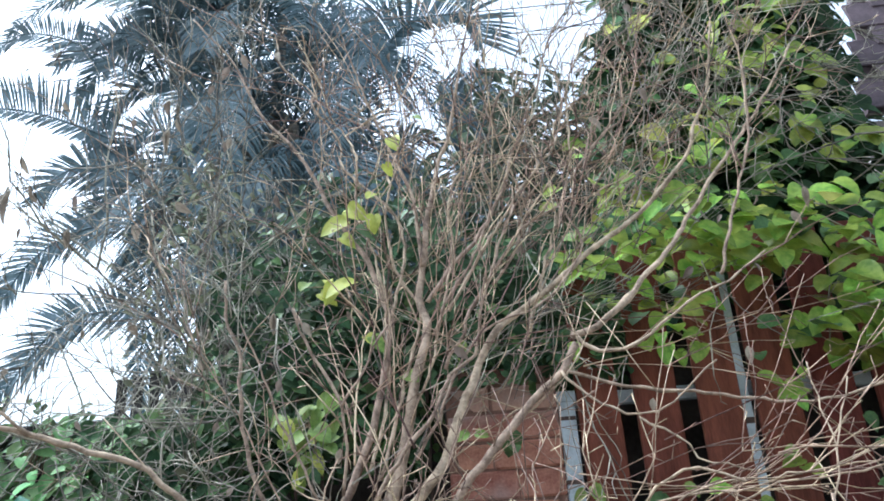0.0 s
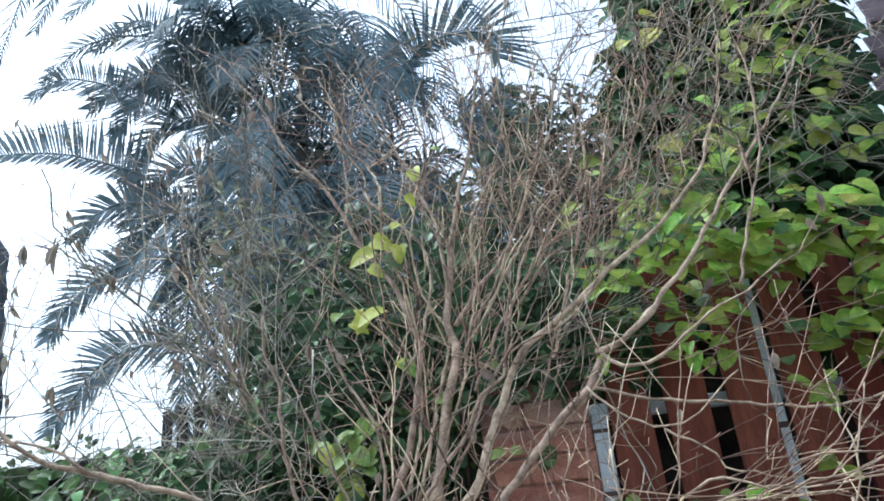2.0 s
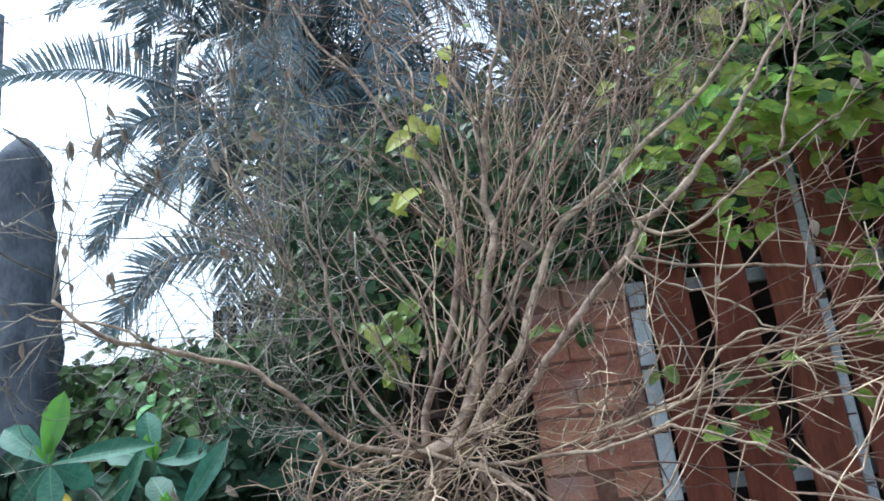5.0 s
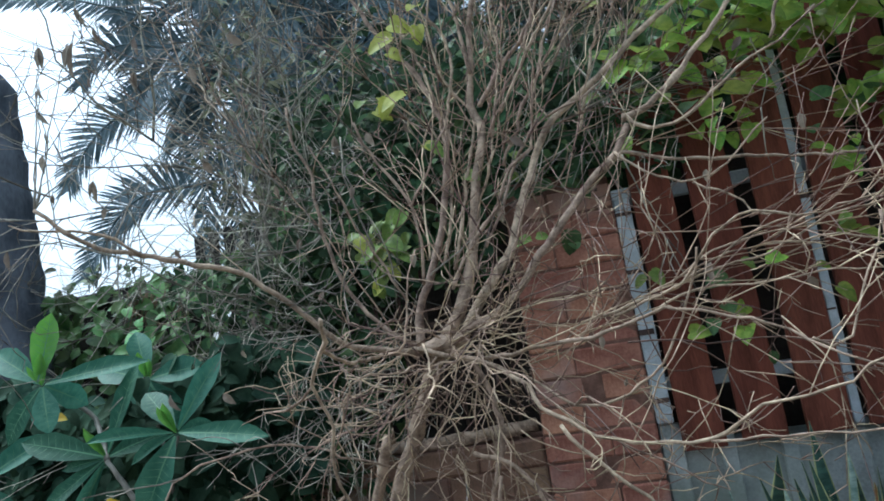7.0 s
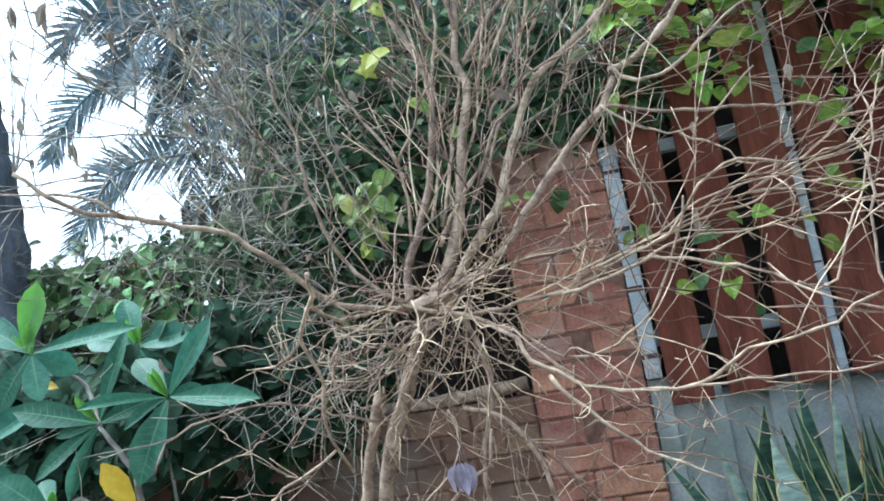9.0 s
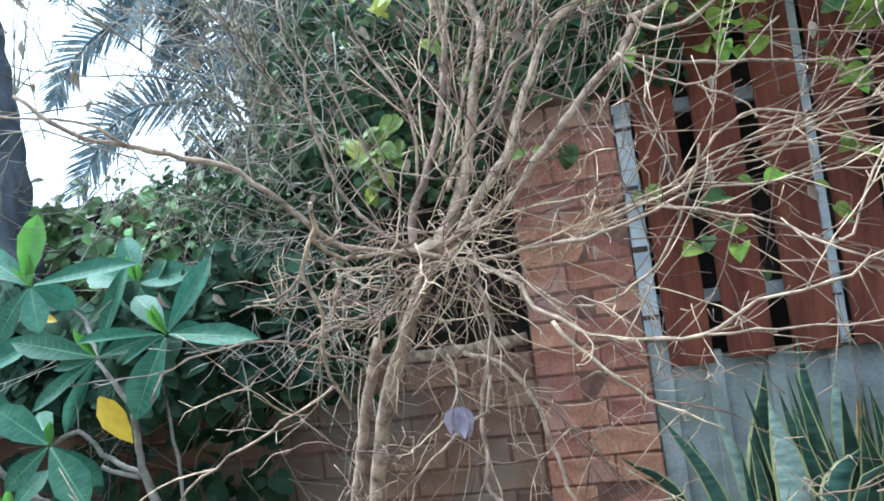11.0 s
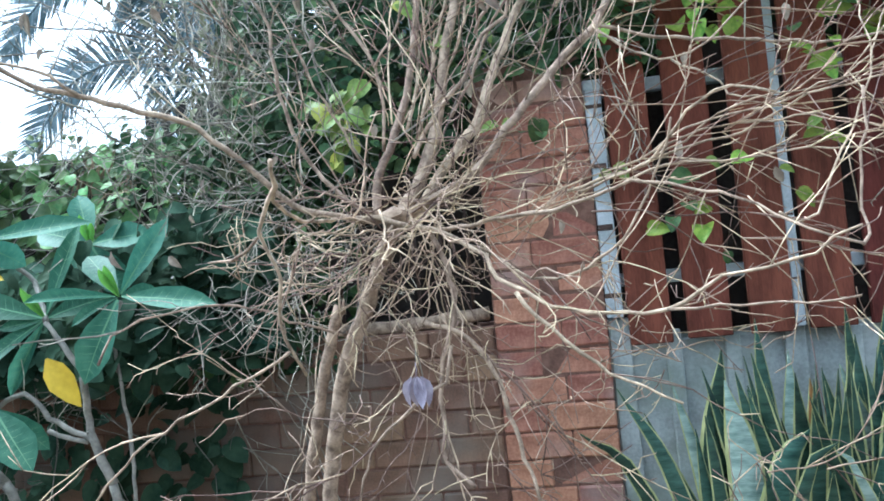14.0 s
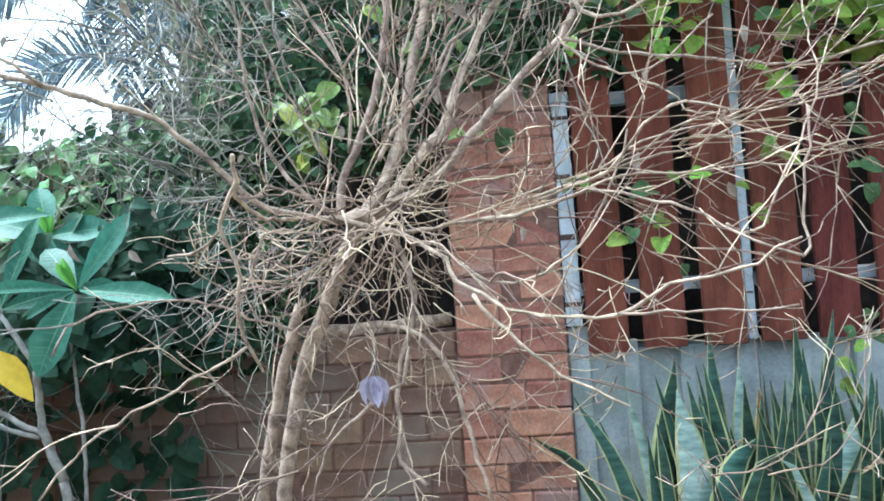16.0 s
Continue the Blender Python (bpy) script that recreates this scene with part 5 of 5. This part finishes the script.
# tip and lower place of each tall leaf, its width and tone
STRAPS = (
    ((0.467, 1.85, 1.085), (0.592, 1.83, 0.819), 0.035, "d"),
    ((0.359, 1.85, 0.982), (0.509, 1.83, 0.822), 0.038, "d"),
    ((0.76, 2, 1.144), (0.71, 1.98, 0.794), 0.067, "d"),
    ((0.748, 1.95, 1.069), (0.775, 1.93, 0.781), 0.075, "p"),
    ((0.892, 2.15, 1.201), (0.901, 2.13, 0.714), 0.048, "d"),
    ((0.816, 2, 1.042), (0.862, 1.98, 0.762), 0.041, "m"),
    ((0.681, 1.9, 0.993), (0.694, 1.88, 0.799), 0.033, "d"),
    ((0.93, 1.9, 0.945), (0.836, 1.88, 0.794), 0.07, "d"),
    ((0.972, 1.85, 0.92), (0.876, 1.83, 0.809), 0.041, "m"),
    ((0.988, 2.05, 1.04), (0.987, 2.03, 0.754), 0.052, "r"),
    ((1.134, 2.15, 1.219), (1.136, 2.13, 0.749), 0.041, "d"),
) + (
    ((1.245, 2.15, 1.24), (1.169, 2.13, 0.748), 0.045, "d"),
    ((1.048, 2, 1.083), (1.12, 1.98, 0.764), 0.057, "p"),
    ((1.149, 1.95, 1.055), (1.127, 1.93, 0.768), 0.056, "d"),
    ((0.964, 1.85, 0.9), (1.02, 1.83, 0.794), 0.041, "p"),
    ((1.205, 1.95, 1.009), (1.14, 1.93, 0.768), 0.065, "p"),
    ((1.286, 2.05, 1.07), (1.268, 2.03, 0.732), 0.056, "d"),
    ((0.63, 2.05, 1.059), (0.687, 2.03, 0.753), 0.033, "p"),
    ((0.971, 2.15, 1.107), (0.963, 2.13, 0.711), 0.051, "p"),
    ((1.396, 2.1, 1.12), (1.334, 2.08, 0.714), 0.057, "d"),
    ((1.131, 2.1, 1.009), (1.114, 2.08, 0.722), 0.057, "m"),
    ((1.407, 2, 1.041), (1.3, 1.98, 0.746), 0.057, "p"),
)
FEET = ((0.72, 1.92), (0.82, 2.08), (0.95, 1.95), (1.08, 2.1), (1.2, 1.96), (1.36, 2.08), (1.5, 1.97), (1.66, 2.1))
clumps = []
for px, py in FEET:
    sp = thing("snake_plant", "upright snake plant with yellow-edged dark green leaves", "plant", "row of snake plants")
    sp.matrix_basis = pose(px, py, 0.0)
    s = Soup()
    s.tube([(0, 0, 0), (0, 0, 0.1), (0, 0, 0.16)], [0.1, 0.12, 0.09], 12)
    part("root_clump", s, SOIL, sp)
    clumps.append(sp)


def plant_strap(tip, low, width, tone, turn=0.7):
    """Adds a leaf to the clump nearest below it."""
    down = Vector(low) * 2.2 - Vector(tip) * 1.2
    k = min(range(len(FEET)), key=lambda i: (FEET[i][0] - down.x) ** 2 + (FEET[i][1] - down.y) ** 2)
    at = Vector((*FEET[k], 0))
    foot = Vector((min(0.1, max(-0.1, (down.x - at.x) * 0.5)), min(0.08, max(-0.08, down.y - at.y)), 0.1))
    piece("leaf", blade(Vector(low) - at, Vector(tip) - at, foot, width, rng, TONES[tone], turn), Matrix(), clumps[k])


for tip, low, width, tone in STRAPS:
    plant_strap(tip, low, width * 1.4, tone, 0.25)
# shorter leaves filling the clumps
for px, py in FEET:
    for i in range(8 if px < 0.9 else 26):
        x, z = px + rng.gauss(0, 0.15), rng.uniform(0.62, 0.98) if px < 0.9 else rng.uniform(0.78, 1.14)
        tip = (x, py - rng.uniform(-0.08, 0.16), z)
        plant_strap(tip, (px + (x - px) * 0.6, py - 0.02, z * 0.6), rng.uniform(0.035, 0.075), rng.choice("ddpddd" if px < 0.9 else "d"))

# ---- palms ----
PALM_STEM = surface("ringed_palm_stem", (0.1, 0.09, 0.075), (0.22, 0.2, 0.17), 12, 0.85, 0.5, 80)


def frond(ctrl, leaflets, length, rng, parent, mat=PALM, hangdown=0.5, lift=0.25, face=0.0, wide=0.014, sides=(1.0, 1.0)):
    """A feather frond along a curve: a stalk with two rows of narrow drooping leaflets."""
    s = Soup()
    line = smooth_line(ctrl, 0.08)
    s.tube(line, taper(len(line), 0.022, 0.005), 4)
    n = len(line) - 1
    for k in range(leaflets):
        u = 0.1 + 0.9 * k / leaflets
        i = min(int(u * n), n - 1)
        p = line[i].lerp(line[i + 1], u * n - i)
        a = (line[i + 1] - line[i]).normalized()
        side = a.cross(Vector((0, 0, 1)))
        side = side.normalized() if side.length > 0.05 else Vector((1, 0, 0))
        over = side.cross(a)
        side = (side * (1 - face) + over * face).normalized()
        ln = length * (0.35 + 0.65 * math.sin(math.pi * min(1, 0.15 + 0.85 * u)) ** 0.7) * rng.uniform(0.85, 1.1)
        for sg in (-1, 1):
            d = (a * (0.55 + 0.5 * u) + side * sg + over * lift + jitter(rng, 0.06)).normalized()
            far = ln * sides[sg > 0]
            w = wide * rng.uniform(0.8, 1.2)
            edge = (a - d * a.dot(d)).normalized()
            pts = []
            for j, t in enumerate((0, 0.4, 0.75, 1.0)):
                q = p + d * far * t + Vector((0, 0, -hangdown * far * t * t))
                ww = w * (0.6, 1.0, 0.7, 0.06)[j]
                pts += [q - edge * ww, q + edge * ww]
            s.add(pts, [(0, 1, 3, 2), (2, 3, 5, 4), (4, 5, 7, 6)])
    return part("frond", s, mat, parent)


def palm(base, stems, rng, label, specials=(), reach=2.0, clear=0):
    p = thing("feather_palm", label, "palm tree", "palms behind the fence")
    for dx, dy, h, count, tilt in stems:
        top = Vector(base) + Vector((dx, dy, h))
        s = Soup()
        line = smooth_line([Vector(base) + Vector((dx * 0.6, dy * 0.6, 0)), Vector(base) + Vector((dx * 0.7, dy * 0.7, h * 0.5)), top], 0.15, 0.004, rng)
        s.tube(line, [0.06 + 0.006 * (i % 2) for i in range(len(line))], 9)
        part("stem", s, PALM_STEM, p, "ringed grey stem")
        for i in range(count):
            a = 2 * math.pi * (i + rng.uniform(-0.3, 0.3)) / count + tilt
            r = reach * rng.uniform(0.8, 1.15) * (0.55 if clear * math.cos(a) > 0.2 else 1.0)
            e = rng.uniform(0.2, 1.1)
            o = Vector((math.cos(a), math.sin(a), 0))
            frond([top, top + o * r * 0.35 + Vector((0, 0, 0.45 * e * r)), top + o * r * 0.75 + Vector((0, 0, (0.45 * e - 0.12) * r)), top + o * r * (1.0 + 0.1 * e) + Vector((0, 0, (0.2 * e - 0.55) * r))], 52, 0.5, rng, p, hangdown=rng.uniform(0.3, 0.9))
    for k, ctrl in enumerate(specials):
        frond(ctrl, 62, 0.66 if k == 0 else 0.5, rng, p, hangdown=0.12, lift=0.12, face=0.85, wide=0.018 if k == 0 else 0.0135, sides=(0.35, 1.15) if k == 0 else (0.75, 1.0))
    return p


rng = random.Random(31)
palm((-2.3, 6.2, 0), ((0, 0, 4.5, 7, 0.3), (0.5, 0.4, 5.8, 7, 0.9), (-0.1, 0.7, 6.7, 7, 0.1), (0.9, 0.2, 3.8, 8, 0.5), (-0.4, 0.3, 7.4, 7, 0.4), (0.3, 0.6, 8.0, 7, 0.2)), rng,
     "tall clumping feather palm with arching fronds against the sky",
     (((-3.312, 6, 5.376), (-3.783, 6, 5.646), (-4.412, 6, 5.934), (-4.912, 6, 6.067), (-5.415, 6, 6.128), (-5.845, 6, 6.108)),
      ((-3.043, 6, 5), (-3.428, 6, 5.145), (-3.82, 6, 5.235), (-4.136, 6, 5.105), (-4.249, 6, 4.909)),
      ((-2.962, 6, 4.423), (-3.272, 6, 4.534), (-3.645, 6, 4.532), (-4.012, 6, 4.404), (-4.304, 6, 4.143), (-4.478, 6, 3.823)),
      ((-2.934, 6, 3.556), (-3.23, 6, 3.624), (-3.527, 6, 3.636), (-3.877, 6, 3.502), (-4.15, 6, 3.186), (-4.342, 6, 2.9)),
      ((-3.148, 6, 6.116), (-3.706, 6, 6.523), (-4.217, 6, 6.86), (-4.732, 6, 7.012), (-5.072, 6, 6.815)),
     ) + (
      ((-2.5, 6.1, 6.6), (-3.0, 6.0, 7.0), (-3.72, 6.0, 7.41), (-4.45, 6.0, 7.43), (-4.95, 6.0, 7.0)),
      ((-2.7, 6.1, 7.4), (-3.0, 6.0, 7.8), (-3.54, 6.0, 8.31), (-4.15, 6.0, 8.39), (-4.75, 6.0, 7.9)),
      ((-2.6, 6.1, 6.4), (-3.2, 6.0, 7.2), (-3.8, 6.0, 7.65), (-4.3, 6.0, 7.3)), ((-2.6, 6.2, 7.0), (-3.1, 6.1, 7.9), (-3.6, 6.1, 8.4), (-4.2, 6.1, 8.4)),
      ((-2.5, 6.1, 6.2), (-3.1, 6.0, 6.65), (-3.7, 6.0, 6.85), (-4.3, 6.0, 6.5)), ((-2.9, 5.8, 8.0), (-3.6, 5.6, 8.5), (-4.2, 5.4, 8.1), (-4.6, 5.4, 7.2)),
     ) + (
      ((-2.5, 6.2, 4.7), (-3.0, 6.1, 5.05), (-3.5, 6.1, 5.0), (-3.8, 6.1, 4.5)),
      ((-2.5, 6.2, 5.2), (-3.0, 6.1, 5.6), (-3.45, 6.1, 5.5), (-3.75, 6.1, 5.0)), ((-2.5, 6.2, 5.8), (-3.0, 6.1, 6.2), (-3.5, 6.1, 6.1), (-3.8, 6.1, 5.5)),
      ((-2.5, 6.2, 6.3), (-3.0, 6.1, 6.8), (-3.6, 6.1, 6.75), (-4.0, 6.1, 6.2)),
      ((-3.0, 5.8, 8.0), (-4.1, 5.6, 8.5), (-4.7, 5.4, 8.0), (-5.0, 5.4, 6.9)),
      ((-2.5, 6.1, 4.4), (-2.75, 6.0, 4.6), (-2.95, 6.0, 4.2), (-3.0, 6.0, 3.4), (-2.98, 6.0, 2.7)),
      ((-2.3, 6.1, 4.0), (-2.5, 6.0, 4.3), (-2.65, 6.0, 3.9), (-2.68, 6.0, 3.2), (-2.65, 6.0, 2.5)),
      ((-2.5, 6.2, 5.2), (-2.8, 6.1, 5.3), (-3.05, 6.1, 4.9), (-3.1, 6.1, 4.2)),
      ((-2.1, 6.1, 4.5), (-2.3, 6.0, 4.7), (-2.42, 6.0, 4.2), (-2.4, 6.0, 3.3))), clear=-1)
palm((-1.0, 7.2, 0), ((0, 0, 5.3, 7, 0.0), (0.5, 0.3, 4.6, 8, 0.4), (-0.6, 0.2, 4.9, 8, 0.7), (-0.9, 0.5, 7.4, 7, 0.5)), rng,
     "feather palm with drooping fronds behind the shrub",
     (((-0.933, 7, 6.601), (-0.761, 7, 7.048), (-0.495, 7, 7.302), (-0.14, 7, 7.361), (0.197, 7, 7.281), (0.33, 7, 6.963), (0.334, 7, 6.603)),), clear=1)
palm((0.5, 7.6, 0), ((-0.2, 0, 4.3, 7, 0.3), (0.9, 0.2, 3.7, 8, 0.1), (1.7, 0.3, 3.3, 8, 0.6)), rng, "shorter feather palm with upright fronds",
     (((0.03, 7.2, 4.6), (-0.05, 7.0, 5.6), (-0.16, 7.0, 6.4)), ((0.03, 7.2, 4.7), (0.06, 7.0, 5.8), (0.08, 7.0, 6.7)), ((0.05, 7.2, 4.7), (0.2, 7.0, 5.8), (0.36, 7.0, 6.5)),
      ((0.06, 7.2, 4.7), (0.32, 7.0, 5.6), (0.6, 7.0, 6.1)), ((0.08, 7.2, 4.7), (0.4, 7.0, 5.3), (0.68, 7.0, 5.5))))

# ---- house with a brown tiled roof, mostly hidden by the vine ----
house = thing("house", "house with a brown tiled roof behind the fence", "house")
s = Soup()
s.box(2.35, 7.5, 3.6, 7.5, 0, 3.5)
part("wall", s, PLASTER, house, smooth=False)
s = Soup()
s.add([(2.18, 3.2, 3.34), (8.0, 3.2, 3.34), (8.0, 3.95, 6.3), (2.95, 3.95, 6.3), (2.18, 3.25, 3.34), (8.0, 3.25, 3.34), (8.0, 4.0, 6.3), (2.95, 4.0, 6.3)],
      [(3, 2, 1, 0), (4, 5, 6, 7), (0, 4, 7, 3), (1, 2, 6, 5), (2, 3, 7, 6), (0, 1, 5, 4)])
roof = part("roof", s, ROOF, house, "brown tiled roof", smooth=False)
s = Soup()
s.box(0, 0.3, 0, 0.2, 0, 0.018, bevel=0.005)
TILE = s.mesh("tile", ROOF, smooth=False)
slope = math.degrees(math.atan2(2.96, 0.75))
rng = random.Random(4)
for r in range(20):
    z = 3.34 + r * 0.14
    for c in range(9):
        piece("tile", TILE, pose(2.16 + 0.26 * (z - 3.34) + c * 0.302 + (0.1 if r % 2 else 0), 3.172 + (z - 3.34) * 0.253, z, slope - 3, rng.uniform(-0.5, 0.5), 0), roof)

# dry straw hanging over the far fence
straw = thing("dry_straw", "orange-brown dry palm straw hanging over the dark fence", "straw")
rng = random.Random(19)
s = Soup()
for _ in range(46):
    p = Vector((rng.uniform(-1.86, -1.56), rng.uniform(3.08, 3.14), rng.uniform(2.08, 2.16)))
    d = Vector((rng.gauss(-0.25, 0.3), rng.gauss(-0.05, 0.1), -1)).normalized()
    k = rng.uniform(0.12, 0.24)
    s.tube([p, p + d * k * 0.5 + jitter(rng, 0.006), p + d * k], [0.003, 0.003, 0.001], 4)
tagged(part("straw_tangle", s, PALM_DRY, straw), kind="stuff")

# two thin overhead cables across the sky, with the poles that carry them
line_thing = thing("utility_line", "thin dark overhead cables between two timber poles", "power line")
for x, h in ((-14, 14.2), (16, 13.0)):
    s = Soup()
    s.tube([(x, 14.0, 0), (x, 14.0, h * 0.5), (x, 14.0, h)], [0.16, 0.14, 0.11], 12)
    part("pole", s, STUMP, line_thing, "grey timber pole")
for a, b, sag in (((-14, 14.0, 12.75), (16, 14.0, 12.35), 0.25), ((-14, 14.0, 13.95), (16, 14.0, 12.6), 0.25)):
    s = Soup()
    a, b = Vector(a), Vector(b)
    s.tube([a.lerp(b, i / 24) + Vector((0, 0, sag * ((2 * i / 24 - 1) ** 2 - 1))) for i in range(25)], [0.014] * 25, 6)
    part("cable", s, DARK, line_thing, "thin dark cable")

# ---- single dead leaves caught in the twigs ----
rng = random.Random(17)
for p, k, mat in (((0.07, 1.3, 1.232), 0.62, LEAF_GREY), ((1.131, 1.7, 2.35), 0.55, LEAF_DRY), ((-0.221, 1.7, 2.15), 0.62, LEAF_DRY), ((0.419, 1.7, 2.29), 0.6, LEAF_DRY),
                  ((-0.721, 1.35, 2.39), 0.85, LEAF_DRY), ((-0.569, 1.35, 2.28), 0.5, LEAF_DRY), ((-0.44, 1.5, 2.6), 0.6, LEAF_DRY), ((-0.778, 1.3, 2.27), 0.35, LEAF_DRY),
                  ((-0.762, 1.3, 2.01), 0.3, LEAF_DRY), ((-0.657, 1.3, 2.02), 0.5, LEAF_DRY), ((-0.537, 1.4, 2.06), 0.25, LEAF_DRY), ((-0.774, 1.3, 2.37), 0.6, LEAF_DRY)):
    s = Soup()
    for a in (-0.6, -0.15, 0.2, 0.65) if mat is LEAF_GREY else (-0.12, 0.15):
        leaf_soup(0.085 + 0.02 * rng.random(), 0.038, "oval", 0.9, rng.uniform(-0.3, 0.4), s, aim((a * 0.02, 0, 0), (a * 0.55, -0.25 + 0.3 * rng.random(), -1), (a * 1.5, -1, 0.2)))
    s.tube([(0, 0, 0), (0.003, 0, 0.02), (0.0, 0.01, 0.04)], [0.0015] * 3, 4)
    ob = part("dead_leaf", s, mat)
    ob.matrix_basis = pose(*p, 0, 0, rng.uniform(-40, 40)) @ Matrix.Diagonal((k * (1.0 if mat is LEAF_GREY else 0.6), k, k, 1))
    top = Vector(p) + Vector((0, 0.01, 0.04)) * k
    root = min((Vector(q) for b in BOUGHS for q in b[3]), key=lambda q: (q - top).length + (0.4 if q.z > top.z + 0.3 else 0))
    s = Soup()
    line = smooth_line([root, root.lerp(top, 0.4) + Vector((0, 0, 0.03)), root.lerp(top, 0.8) + Vector((0, 0, 0.035)), top], 0.04, 0.003, rng)
    s.tube(line, taper(len(line), 0.0019, 0.0009), 4)
    part("branch", s, TWIG_DARK, shrub)
    tagged(ob, "withered curled leaf caught on a twig", "leaf", "dead leaves")

# ---- bricks ----
rng = random.Random(2)


def brick_mesh(w, mat=None):
    s = Soup()
    s.box(-w / 2, w / 2, 0, 0.05, -0.0432, 0.0432, bevel=0.006)
    return s.mesh("brick", mat or BRICK, smooth=False)


FULL, CLOSER = brick_mesh(0.221), brick_mesh(0.148)
OLD, OLD_HALF = brick_mesh(0.221, BRICK_OLD), brick_mesh(0.106, BRICK_OLD)
for k in range(24):
    z = 1.2225 - 0.046 - COURSE * (k - 9)
    if z < 0.03:
        continue
    for x, me in (((0.241, FULL), (0.428, CLOSER)) if k % 2 else ((0.204, CLOSER), (0.391, FULL))):
        piece("brick", me, pose(x, FACE + rng.uniform(-0.007, 0.004), z, rng.uniform(-1.5, 1.5), rng.uniform(-0.9, 0.9), rng.uniform(-1.5, 1.5)), wall_pillar)
for k in range(7):
    z = 1.222 - 0.046 - COURSE * k
    for c in range(9):
        x = 0.012 - LONG * c - (LONG / 2 if k % 2 else 0)
        piece("brick", OLD, pose(x, FACE + rng.uniform(-0.004, 0.003), z, 0, rng.uniform(-0.6, 0.6), rng.uniform(-0.8, 0.8)), wall_low)
    if k % 2:
        piece("brick", OLD_HALF, pose(0.072, FACE, z), wall_low)
